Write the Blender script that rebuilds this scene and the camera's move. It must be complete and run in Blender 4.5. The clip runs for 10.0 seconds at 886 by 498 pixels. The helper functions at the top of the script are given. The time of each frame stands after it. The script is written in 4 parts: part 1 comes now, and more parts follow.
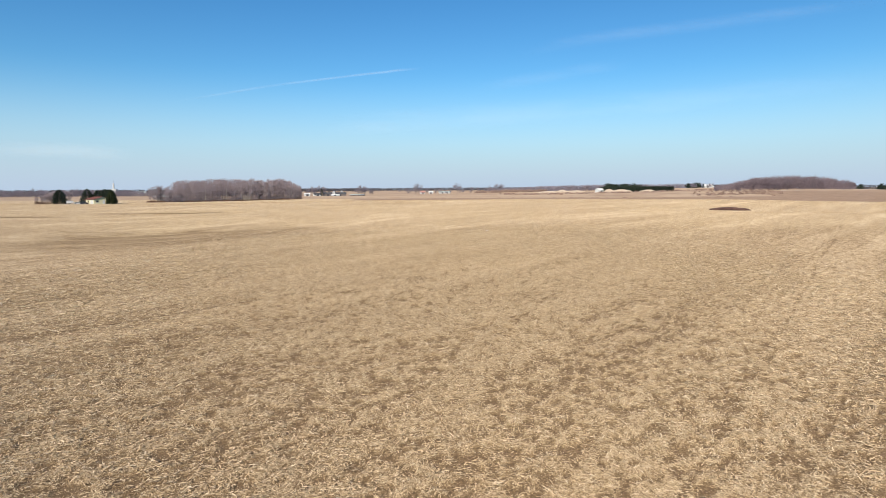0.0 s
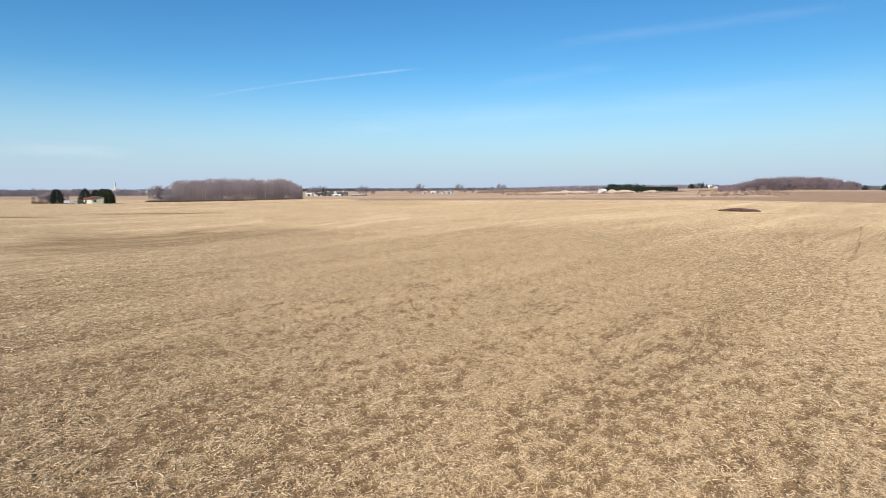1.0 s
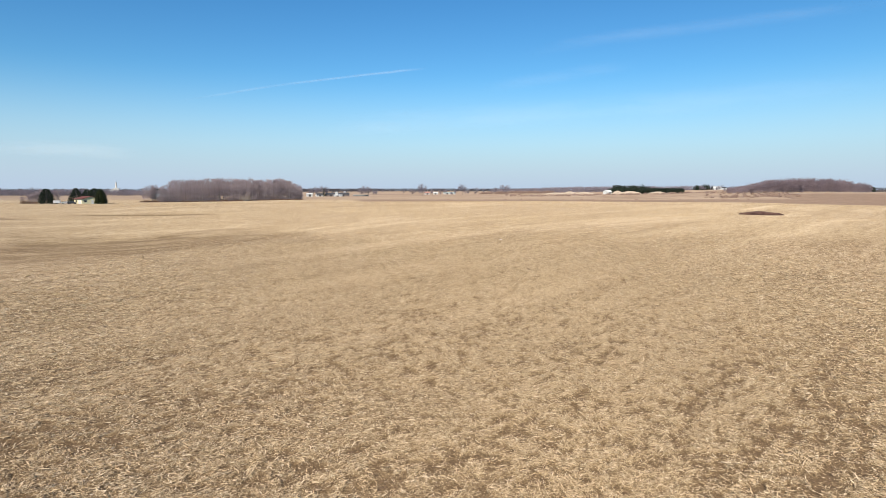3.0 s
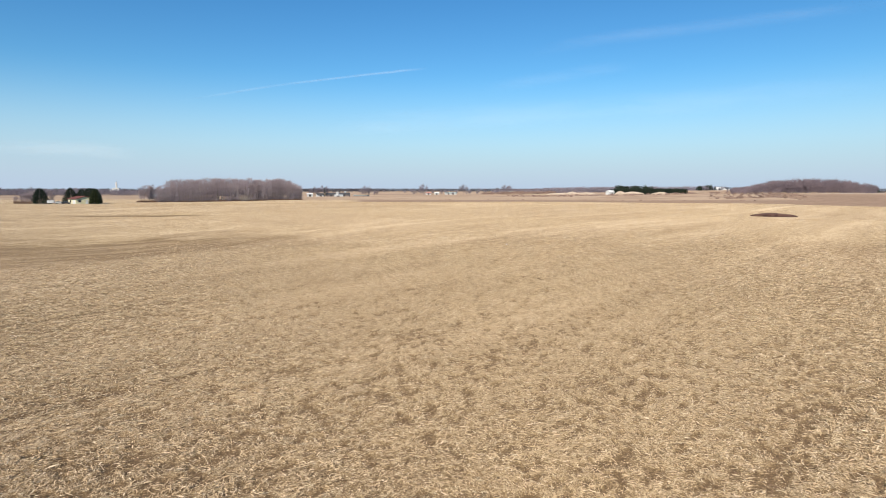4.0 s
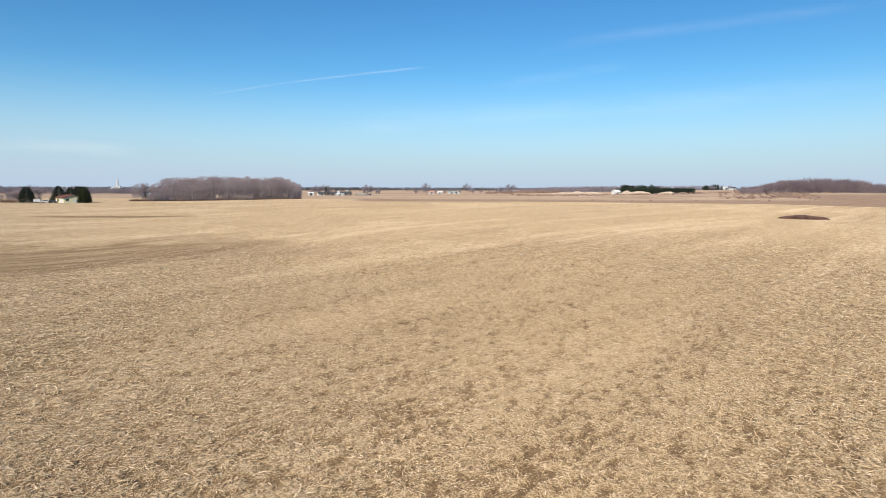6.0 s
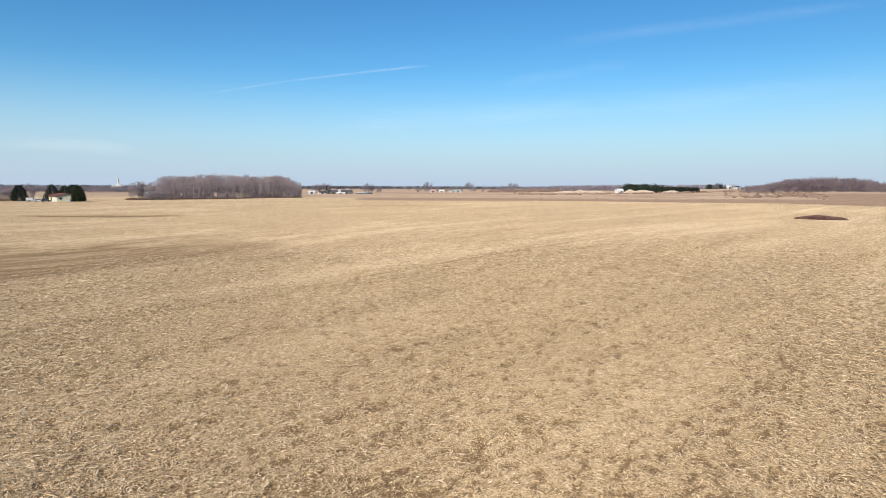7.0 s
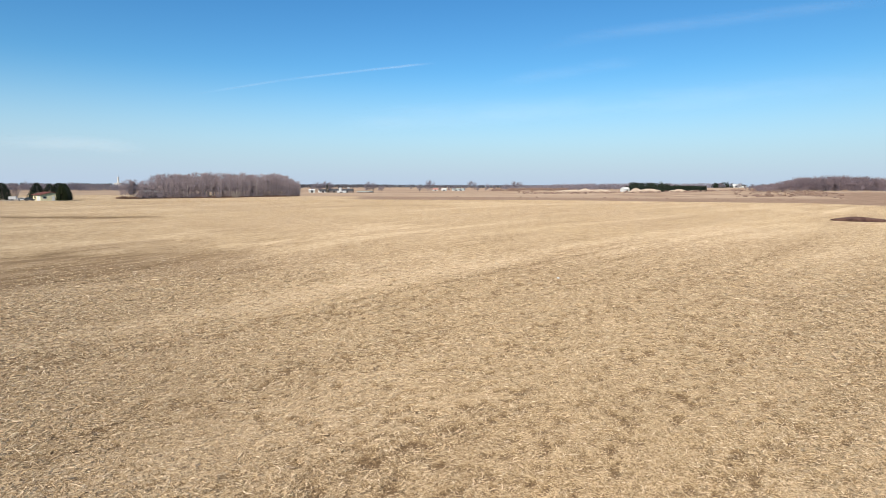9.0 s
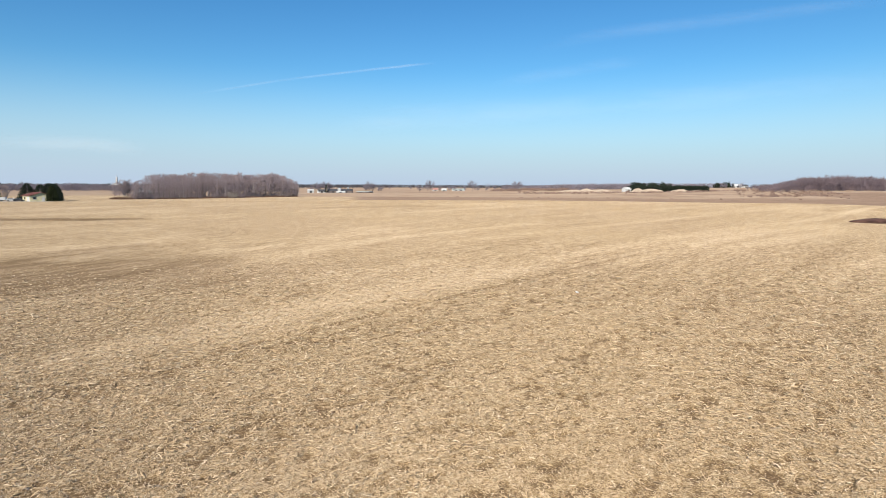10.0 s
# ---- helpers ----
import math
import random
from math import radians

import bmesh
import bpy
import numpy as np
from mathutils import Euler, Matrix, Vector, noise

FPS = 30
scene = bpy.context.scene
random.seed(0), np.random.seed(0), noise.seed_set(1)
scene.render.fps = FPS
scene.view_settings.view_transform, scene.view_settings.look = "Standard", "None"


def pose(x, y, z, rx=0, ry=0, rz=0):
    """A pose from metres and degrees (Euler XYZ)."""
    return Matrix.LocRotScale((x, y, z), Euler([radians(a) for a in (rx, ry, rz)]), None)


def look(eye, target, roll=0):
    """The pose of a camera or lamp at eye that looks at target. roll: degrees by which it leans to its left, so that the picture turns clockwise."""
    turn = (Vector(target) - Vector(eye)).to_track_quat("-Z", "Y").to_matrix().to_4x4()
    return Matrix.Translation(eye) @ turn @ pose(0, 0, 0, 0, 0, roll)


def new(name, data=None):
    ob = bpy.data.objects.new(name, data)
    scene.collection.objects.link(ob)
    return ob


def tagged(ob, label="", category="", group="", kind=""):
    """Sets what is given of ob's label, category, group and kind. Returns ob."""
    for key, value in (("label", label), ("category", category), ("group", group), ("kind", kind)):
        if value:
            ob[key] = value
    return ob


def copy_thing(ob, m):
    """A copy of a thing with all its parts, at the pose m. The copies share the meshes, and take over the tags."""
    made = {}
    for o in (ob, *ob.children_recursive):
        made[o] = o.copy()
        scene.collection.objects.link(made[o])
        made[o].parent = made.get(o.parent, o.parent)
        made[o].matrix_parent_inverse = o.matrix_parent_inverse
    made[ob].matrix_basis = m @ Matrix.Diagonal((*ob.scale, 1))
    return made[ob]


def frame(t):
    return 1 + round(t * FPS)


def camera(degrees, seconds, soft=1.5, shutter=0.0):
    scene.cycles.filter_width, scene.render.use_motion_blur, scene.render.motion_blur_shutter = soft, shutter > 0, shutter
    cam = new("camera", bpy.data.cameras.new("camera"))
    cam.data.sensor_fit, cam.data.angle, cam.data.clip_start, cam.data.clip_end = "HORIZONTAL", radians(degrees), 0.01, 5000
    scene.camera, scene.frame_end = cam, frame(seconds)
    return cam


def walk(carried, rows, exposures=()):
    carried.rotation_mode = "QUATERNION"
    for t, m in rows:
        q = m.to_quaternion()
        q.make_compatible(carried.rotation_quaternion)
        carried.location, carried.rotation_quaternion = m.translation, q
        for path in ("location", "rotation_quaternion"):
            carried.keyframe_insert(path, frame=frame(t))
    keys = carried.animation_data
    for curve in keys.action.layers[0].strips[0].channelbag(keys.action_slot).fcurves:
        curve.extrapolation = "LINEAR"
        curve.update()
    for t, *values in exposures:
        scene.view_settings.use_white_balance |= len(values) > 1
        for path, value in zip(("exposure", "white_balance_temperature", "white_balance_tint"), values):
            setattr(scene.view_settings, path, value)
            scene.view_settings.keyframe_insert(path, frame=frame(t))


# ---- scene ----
cam = camera(76.4, 10.0, soft=0.8)
# seconds, eye x y z, yaw, pitch, roll
ROWS = [
    (0.0, -0.139, 0.096, 10.456, -0.243, -6.142, -0.335),
    (0.5, -0.193, 2.304, 10.435, -0.141, -6.144, -0.279),
    (1.0, -0.241, 4.879, 10.439, -0.058, -6.124, -0.226),
    (1.5, -0.284, 7.697, 10.460, 0.013, -6.102, -0.175),
    (2.0, -0.324, 10.673, 10.494, 0.075, -6.084, -0.127),
    (2.5, -0.359, 13.752, 10.537, 0.134, -6.072, -0.080),
    (3.0, -0.393, 16.902, 10.583, 0.191, -6.064, -0.036),
    (3.5, -0.424, 20.106, 10.630, 0.250, -6.057, 0.006),
    (4.0, -0.455, 23.357, 10.674, 0.313, -6.055, 0.046),
    (4.5, -0.487, 26.655, 10.714, 0.380, -6.060, 0.084),
    (5.0, -0.520, 30.000, 10.748, 0.452, -6.077, 0.119),
    (5.5, -0.557, 33.394, 10.775, 0.529, -6.109, 0.152),
    (6.0, -0.598, 36.832, 10.794, 0.609, -6.158, 0.181),
    (6.5, -0.645, 40.308, 10.807, 0.691, -6.222, 0.207),
    (7.0, -0.699, 43.813, 10.814, 0.772, -6.295, 0.228),
    (7.5, -0.763, 47.334, 10.816, 0.850, -6.364, 0.245),
    (8.0, -0.838, 50.857, 10.816, 0.919, -6.419, 0.257),
    (8.5, -0.926, 54.372, 10.817, 0.976, -6.446, 0.263),
    (9.0, -1.029, 57.876, 10.822, 1.015, -6.444, 0.262),
    (9.5, -1.149, 61.376, 10.836, 1.031, -6.426, 0.254),
    (10.0, -1.288, 64.896, 10.863, 1.015, -6.435, 0.238),
]


def aim(x, y, z, yaw, pitch, roll):
    a, b = radians(yaw), radians(pitch)
    way = Vector((-math.sin(a) * math.cos(b), math.cos(a) * math.cos(b), math.sin(b)))
    eye = Vector((x, y, z))
    return look(eye, eye + way, roll)


walk(cam, [(t, aim(x, y, z, yaw, pitch, roll)) for t, x, y, z, yaw, pitch, roll in ROWS])

# ---- light ----
SUN_TO = Vector((-0.26, -0.96, 0.66)).normalized()
SUN_EL = math.asin(SUN_TO.z)
SUN_AZ = math.atan2(SUN_TO.x, SUN_TO.y)
world = bpy.data.worlds.new("sky")
scene.world = world
world.use_nodes = True
wn = world.node_tree
sky = wn.nodes.new("ShaderNodeTexSky")
sky.sky_type = "NISHITA"
sky.sun_disc = False
sky.sun_elevation = SUN_EL
sky.sun_rotation = SUN_AZ
sky.altitude = 200
sky.air_density = 1.0
sky.dust_density = 0.3
sky.ozone_density = 1.0
clear = wn.nodes.new("ShaderNodeHueSaturation")
clear.inputs["Saturation"].default_value = 1.33
wn.nodes["Background"].inputs["Strength"].default_value = 0.092
wn.links.new(sky.outputs[0], clear.inputs["Color"])
cool = wn.nodes.new("ShaderNodeMix")
cool.data_type, cool.blend_type = "RGBA", "MULTIPLY"
cool.inputs[0].default_value = 1.0
cool.inputs[7].default_value = (0.745, 1.13, 1.30, 1)
wn.links.new(clear.outputs[0], cool.inputs[6])
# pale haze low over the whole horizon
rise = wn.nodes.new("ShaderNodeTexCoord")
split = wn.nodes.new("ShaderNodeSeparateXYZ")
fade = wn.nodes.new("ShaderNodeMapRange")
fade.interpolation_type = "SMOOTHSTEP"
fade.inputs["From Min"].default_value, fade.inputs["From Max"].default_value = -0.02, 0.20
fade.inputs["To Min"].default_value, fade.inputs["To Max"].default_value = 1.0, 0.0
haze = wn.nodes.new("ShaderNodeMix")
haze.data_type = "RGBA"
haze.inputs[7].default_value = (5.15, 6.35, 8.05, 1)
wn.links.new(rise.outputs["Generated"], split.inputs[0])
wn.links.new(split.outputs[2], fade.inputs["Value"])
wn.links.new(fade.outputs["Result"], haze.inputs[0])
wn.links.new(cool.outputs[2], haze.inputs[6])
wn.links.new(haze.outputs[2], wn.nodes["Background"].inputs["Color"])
sun_data = bpy.data.lights.new("sun", "SUN")
sun_data.energy = 5.0
sun_data.angle = radians(0.53)
sun_data.color = (1.0, 0.890, 0.755)
sun = new("sun", sun_data)
sun.matrix_world = look(SUN_TO * 100, (0, 0, 0))
scene.view_settings.exposure = 0.08


# ---- shader helpers ----
class Nodes:
    def __init__(self, name):
        self.m = bpy.data.materials.new(name)
        self.m.use_nodes = True
        self.t = self.m.node_tree
        self.b = self.t.nodes["Principled BSDF"]
        self.co = self.t.nodes.new("ShaderNodeTexCoord").outputs["Object"]

    def add(self, kind, **sets):
        n = self.t.nodes.new("ShaderNode" + kind)
        for k, v in sets.items():
            if k == "operation":
                n.operation = v
            elif k == "feature":
                n.feature = v
        return n

    def put(self, socket, v):
        if isinstance(v, bpy.types.NodeSocket):
            self.t.links.new(v, socket)
        else:
            socket.default_value = v

    def math(self, op, a, b=0.0, clamp=False):
        n = self.add("Math", operation=op)
        n.use_clamp = clamp
        self.put(n.inputs[0], a)
        self.put(n.inputs[1], b)
        return n.outputs[0]

    def mapped(self, scale=(1, 1, 1), turn=0.0, co=None):
        r = self.add("Mapping")
        self.put(r.inputs[0], co or self.co)
        r.inputs["Rotation"].default_value = (0, 0, radians(turn))
        n = self.add("Mapping")
        self.put(n.inputs[0], r.outputs[0])
        n.inputs["Scale"].default_value = scale
        return n.outputs[0]

    def noise(self, scale, detail=4, rough=0.55, co=None):
        n = self.add("TexNoise")
        self.put(n.inputs["Vector"], co or self.co)
        n.inputs["Scale"].default_value = scale
        n.inputs["Detail"].default_value = detail
        n.inputs["Roughness"].default_value = rough
        return n.outputs["Fac"]

    def step(self, v, lo, hi):
        n = self.add("MapRange")
        n.interpolation_type = "SMOOTHSTEP"
        self.put(n.inputs["Value"], v)
        n.inputs["From Min"].default_value = lo
        n.inputs["From Max"].default_value = hi
        return n.outputs["Result"]

    def mix(self, f, a, b):
        n = self.add("Mix")
        n.data_type = "RGBA"
        self.put(n.inputs["Factor"], f)
        self.put(n.inputs[6], a)
        self.put(n.inputs[7], b)
        return n.outputs[2]

    def bump(self, height, strength, distance):
        n = self.add("Bump")
        n.inputs["Strength"].default_value = strength
        n.inputs["Distance"].default_value = distance
        self.put(n.inputs["Height"], height)
        self.t.links.new(n.outputs[0], self.b.inputs["Normal"])

    def done(self, colour, rough=0.85, spec=0.2):
        self.put(self.b.inputs["Base Color"], colour)
        self.put(self.b.inputs["Roughness"], rough)
        self.b.inputs["Specular IOR Level"].default_value = spec
        self.b.inputs["Diffuse Roughness"].default_value = 1.0 if spec < 0.45 else 0.0
        return self.m


def rgb(r, g, b):
    return (r, g, b, 1.0)


def plain(name, a, b, scale=3.0, rough=0.8, bump=0.0, spec=0.2, by_object=0.0, metallic=0.0):
    """Two tones blended by noise at two scales, with a shade of its own for each object."""
    k = Nodes(name)
    n = k.math("ADD", k.math("MULTIPLY", k.noise(scale, 5), 0.6), k.math("MULTIPLY", k.noise(scale * 7.3, 3), 0.4))
    f = k.step(n, 0.35, 0.65)
    if by_object:
        r = k.add("ObjectInfo").outputs["Random"]
        f = k.math("ADD", k.math("MULTIPLY", f, 1 - by_object), k.math("MULTIPLY", r, by_object))
    if bump:
        k.bump(n, 0.6, bump)
    k.b.inputs["Metallic"].default_value = metallic
    return k.done(k.mix(f, rgb(*a), rgb(*b)), rough, spec)


ROW_TURN = 46.0  # the tillage runs this many degrees from x towards y
# place across the rows, half width, slant against the rows, depth, and the stretch along the rows that shows it
WHEEL_LINES = (
    (77.3, 0.55, 0.0, 0.55, 35, 110),
    (68.5, 0.45, 0.0, 1.0, -10, 34),
    (47.8, 0.40, 0.0, 1.0, -10, 30),
    (18.1, 0.30, 0.0, 0.5, 20, 60),
    (13.6, 0.35, 0.0, 0.5, 95, 170),
    (4.7, 0.25, 0.117, 0.55, 10, 180),
)
WINDROWS = ((82.5, 3.2),)


def ground_material():
    k = Nodes("ground")
    xyz = k.add("SeparateXYZ")
    k.put(xyz.inputs[0], k.co)
    x, y = xyz.outputs[0], xyz.outputs[1]
    along = k.mapped((1, 1, 1), -ROW_TURN)            # first axis along the rows
    streak = k.mapped((0.03, 0.30, 1), -ROW_TURN)
    pass_co = k.mapped((0.006, 0.11, 1), -ROW_TURN)
    big = k.noise(0.018, 4)
    bands = k.noise(1.0, 3, 0.5, pass_co)
    lines = k.noise(1.0, 4, 0.6, streak)
    rows = k.noise(1.0, 5, 0.65, k.mapped((0.6, 1.9, 1), -ROW_TURN))
    clump = k.noise(2.4, 6, 0.62)
    fine = k.noise(9.0, 5, 0.7)
    fleck = k.noise(34.0, 3, 0.7)
    # stubble and residue: crossing fibres over soil
    fibre = None
    for turn, size in ((10, 1.0), (55, 0.8), (100, 1.1), (148, 0.9)):
        n = k.noise(1.0, 2, 0.5, k.mapped((6.5 * size, 36.0 * size, 1.0), turn))
        fibre = n if fibre is None else k.math("MAXIMUM", fibre, n)
    cover = k.math("ADD", k.math("MULTIPLY", clump, 0.40), k.math("MULTIPLY", fine, 0.25))
    cover = k.math("ADD", k.math("ADD", cover, k.math("MULTIPLY", rows, 0.35)), 0.005)
    # close to the path the cover is the one by which the straw is strewn
    laid = k.add("Attribute")
    laid.attribute_name = "residue"
    close = k.math("MULTIPLY", k.step(k.math("ABSOLUTE", x), 25.0, 19.0), k.step(y, 122.0, 108.0))
    near_cover = k.math("ADD", k.math("MULTIPLY", laid.outputs["Fac"], 0.14), k.math("ADD", k.math("MULTIPLY", k.math("ADD", fine, clump), 0.20), 0.195))
    blend = k.add("Mix")
    k.put(blend.inputs[0], close)
    k.put(blend.inputs[2], cover)
    k.put(blend.inputs[3], near_cover)
    cover = blend.outputs[0]
    # wheel lines and windrows, straight along the rows
    uv = k.add("SeparateXYZ")
    k.put(uv.inputs[0], along)
    ru, rv = uv.outputs[0], uv.outputs[1]
    broken = k.step(k.noise(1.0, 3, 0.6, k.mapped((0.05, 0.5, 1), -ROW_TURN)), 0.40, 0.56)
    wander = k.math("MULTIPLY", k.math("SUBTRACT", k.noise(0.05, 3), 0.5), 1.6)
    wheels = None
    for v0, half, slant, deep, u0, u1 in WHEEL_LINES:
        span = k.math("MULTIPLY", k.step(ru, u0 - 6.0, u0 + 6.0), k.step(ru, u1 + 8.0, u1 - 8.0))
        off = k.math("SUBTRACT", k.math("SUBTRACT", k.math("ADD", rv, wander), k.math("MULTIPLY", ru, slant)), v0)
        line = k.math("MULTIPLY", k.math("MULTIPLY", k.step(k.math("ABSOLUTE", off), half, half * 0.25), deep), span)
        wheels = line if wheels is None else k.math("MAXIMUM", wheels, line)
    wheels = k.math("MULTIPLY", wheels, broken)
    windrow = None
    for v0, half in WINDROWS:
        line = k.step(k.math("ABSOLUTE", k.math("SUBTRACT", k.math("ADD", rv, k.math("MULTIPLY", wander, 2.0)), v0)), half, half * 0.2)
        windrow = line if windrow is None else k.math("MAXIMUM", windrow, line)
    soil = k.mix(k.step(fine, 0.3, 0.7), rgb(0.098, 0.064, 0.035), rgb(0.20, 0.132, 0.072))
    mid = k.mix(k.step(big, 0.35, 0.7), rgb(0.33, 0.228, 0.122), rgb(0.37, 0.262, 0.132))
    pale = k.mix(k.step(fleck, 0.3, 0.75), rgb(0.545, 0.415, 0.262), rgb(0.69, 0.55, 0.375))
    thick = k.math("ADD", fibre, k.math("MULTIPLY", k.math("SUBTRACT", cover, 0.5), 0.85))
    # paling with distance put into the colour: thick rises with y up to 160
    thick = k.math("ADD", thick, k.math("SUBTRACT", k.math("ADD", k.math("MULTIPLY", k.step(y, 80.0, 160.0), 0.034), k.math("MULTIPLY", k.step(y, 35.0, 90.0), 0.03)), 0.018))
    thick = k.math("ADD", thick, k.math("MULTIPLY", k.step(bands, 0.48, 0.68), 0.04))
    thick = k.math("SUBTRACT", thick, k.math("MULTIPLY", k.step(lines, 0.48, 0.30), 0.032))
    thick = k.math("SUBTRACT", k.math("ADD", thick, k.math("MULTIPLY", windrow, 0.03)), k.math("MULTIPLY", wheels, 0.10))
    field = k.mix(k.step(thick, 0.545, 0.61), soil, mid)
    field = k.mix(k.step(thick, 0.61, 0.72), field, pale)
    # damp hollows
    def blot(cx, cy, rx, ry, turn):
        m = k.add("Mapping")
        m.vector_type = "TEXTURE"
        k.put(m.inputs[0], k.co)
        m.inputs["Location"].default_value = (cx, cy, 0)
        m.inputs["Rotation"].default_value = (0, 0, radians(turn))
        m.inputs["Scale"].default_value = (rx, ry, 1e6)
        d = k.add("VectorMath", operation="LENGTH")
        k.put(d.inputs[0], m.outputs[0])
        v = k.math("ADD", d.outputs["Value"], k.math("MULTIPLY", k.math("SUBTRACT", k.noise(0.06, 5, 0.65), 0.5), 2.2))
        return k.step(v, 1.25, 0.55)
    damp = k.math("MAXIMUM", blot(-56, 125, 30, 25, 25), k.math("MULTIPLY", blot(-101, 204, 26, 6, -3), 1.5))
    damp = k.math("MAXIMUM", damp, k.math("MULTIPLY", blot(-130, 172, 15, 6, 0), 1.5))
    damp = k.math("MAXIMUM", damp, k.math("MULTIPLY", blot(-30, 250, 30, 6, 5), 0.5))
    damp = k.math("MULTIPLY", damp, k.math("ADD", 0.46, k.math("MULTIPLY", k.step(lines, 0.58, 0.38), 0.36)))
    field = k.mix(damp, field, rgb(0.155, 0.098, 0.048))
    # ploughed strip beyond the stubble
    wob = k.math("MULTIPLY", k.math("SUBTRACT", k.noise(0.02, 3), 0.5), 14.0)
    edge = k.math("ADD", k.math("SUBTRACT", k.math("ADD", y, k.math("MULTIPLY", x, 0.12)), 355.0), wob)
    edge = k.math("ADD", edge, k.math("MULTIPLY", k.step(x, 165.0, 225.0), 72.0))
    right = k.math("ADD", k.math("ADD", x, k.math("MULTIPLY", y, 0.155)), k.math("MULTIPLY", wob, 1.5))
    ploughed = k.math("MULTIPLY", k.step(edge, -2.0, 2.0), k.step(right, -4.0, 8.0))
    plough = k.mix(k.step(k.noise(0.15, 6, 0.7), 0.3, 0.7), rgb(0.185, 0.122, 0.080), rgb(0.300, 0.205, 0.140))
    out = k.mix(ploughed, field, plough)
    # rough grass beyond the ploughing
    reach = k.math("SUBTRACT", 545.0, k.math("MULTIPLY", k.step(x, 20.0, 150.0), 110.0))
    reach = k.math("ADD", reach, k.math("MULTIPLY", k.step(x, 250.0, 380.0), 250.0))
    reach = k.math("SUBTRACT", reach, k.math("MULTIPLY", k.step(x, 380.0, 430.0), 55.0))
    back = k.math("ADD", k.math("SUBTRACT", y, reach), wob)
    grass = k.mix(k.step(k.noise(1.0, 5, 0.65, k.mapped((0.003, 0.016, 1))), 0.35, 0.62), rgb(0.25, 0.172, 0.115), rgb(0.37, 0.277, 0.192))
    grass = k.mix(k.math("MULTIPLY", k.step(k.noise(0.045, 5, 0.7), 0.5, 0.65), 0.55), grass, rgb(0.235, 0.135, 0.08))
    out = k.mix(k.step(back, -3.0, 3.0), out, grass)
    k.bump(k.math("ADD", k.math("MULTIPLY", fibre, 0.35), k.math("ADD", k.math("MULTIPLY", clump, 0.7), k.math("MULTIPLY", fine, 0.4))), 0.8, 0.14)
    return k.done(out, 0.9, 0.15)


def straw_material():
    k = Nodes("straw")
    r = k.add("NewGeometry").outputs["Random Per Island"]
    c = k.mix(k.step(r, 0.0, 0.52), rgb(0.160, 0.105, 0.056), rgb(0.64, 0.485, 0.298))
    c = k.mix(k.step(r, 0.76, 1.0), c, rgb(0.84, 0.71, 0.51))
    c = k.mix(k.math("MULTIPLY", k.noise(0.05, 3), 0.25), c, rgb(0.50, 0.37, 0.20))
    return k.done(c, 0.65, 0.3)


MAT_GROUND = ground_material()
MAT_STRAW = straw_material()
MAT_CRUMB = plain("bare_soil", (0.14, 0.092, 0.056), (0.22, 0.148, 0.092), 3.0, 0.95, 0.02)
MAT_STUBBLE = plain("stubble", (0.46, 0.335, 0.19), (0.58, 0.435, 0.255), 0.4, 0.8)
MAT_BARK = plain("bark", (0.17, 0.138, 0.126), (0.31, 0.262, 0.24), 2.0, 0.9, 0.02, by_object=0.4)
MAT_PALE_BARK = plain("pale_bark", (0.42, 0.37, 0.31), (0.62, 0.57, 0.50), 2.0, 0.8, 0.01)
# purple-grey tint: the hill's distance haze put into the twig colour
MAT_HILL_TWIG_HAZED = plain("hill_twigs_hazed", (0.165, 0.126, 0.137), (0.280, 0.218, 0.234), 0.05, 0.9)
# bluish haze and the dark shade between far trees, both in the base colour
MAT_FAR_TWIG_HAZED = plain("far_twigs_hazed", (0.062, 0.060, 0.070), (0.118, 0.112, 0.124), 0.05, 0.9)
# lighter and more purple than bark: haze over the far belts painted in
MAT_BELT_TWIG_HAZED = plain("belt_twigs_hazed", (0.178, 0.152, 0.176), (0.285, 0.250, 0.282), 0.05, 0.9)
MAT_TWIG = plain("twigs", (0.285, 0.230, 0.236), (0.455, 0.378, 0.386), 0.5, 0.9, by_object=0.5)
MAT_BRUSH = plain("brush", (0.15, 0.085, 0.062), (0.28, 0.175, 0.125), 0.8, 0.9, by_object=0.3)
MAT_SCRUB = plain("scrub", (0.225, 0.148, 0.115), (0.375, 0.265, 0.215), 0.3, 0.9)
MAT_DRY = plain("dry_shrub", (0.33, 0.28, 0.235), (0.48, 0.42, 0.36), 0.8, 0.9)
MAT_NEEDLE = plain("needles", (0.018, 0.027, 0.020), (0.048, 0.062, 0.040), 0.9, 0.8, by_object=0.5)
MAT_NEEDLE_OLIVE = plain("olive_needles", (0.022, 0.032, 0.013), (0.065, 0.075, 0.030), 0.9, 0.8, by_object=0.3)
MAT_SOIL = plain("dark_soil", (0.050, 0.026, 0.021), (0.135, 0.074, 0.056), 0.7, 0.95, 0.15)
MAT_GRAVEL = plain("gravel", (0.38, 0.30, 0.22), (0.54, 0.44, 0.34), 0.25, 0.95, 0.1)
MAT_CREAM = plain("cream_siding", (0.62, 0.57, 0.36), (0.74, 0.69, 0.46), 1.2, 0.6)
MAT_WHITE = plain("white_paint", (0.52, 0.52, 0.51), (0.68, 0.68, 0.66), 0.8, 0.55)
MAT_RED_ROOF = plain("red_roof", (0.115, 0.045, 0.034), (0.18, 0.07, 0.052), 1.0, 0.75)
MAT_DARK_ROOF = plain("dark_roof", (0.045, 0.045, 0.05), (0.10, 0.10, 0.105), 0.5, 0.7)
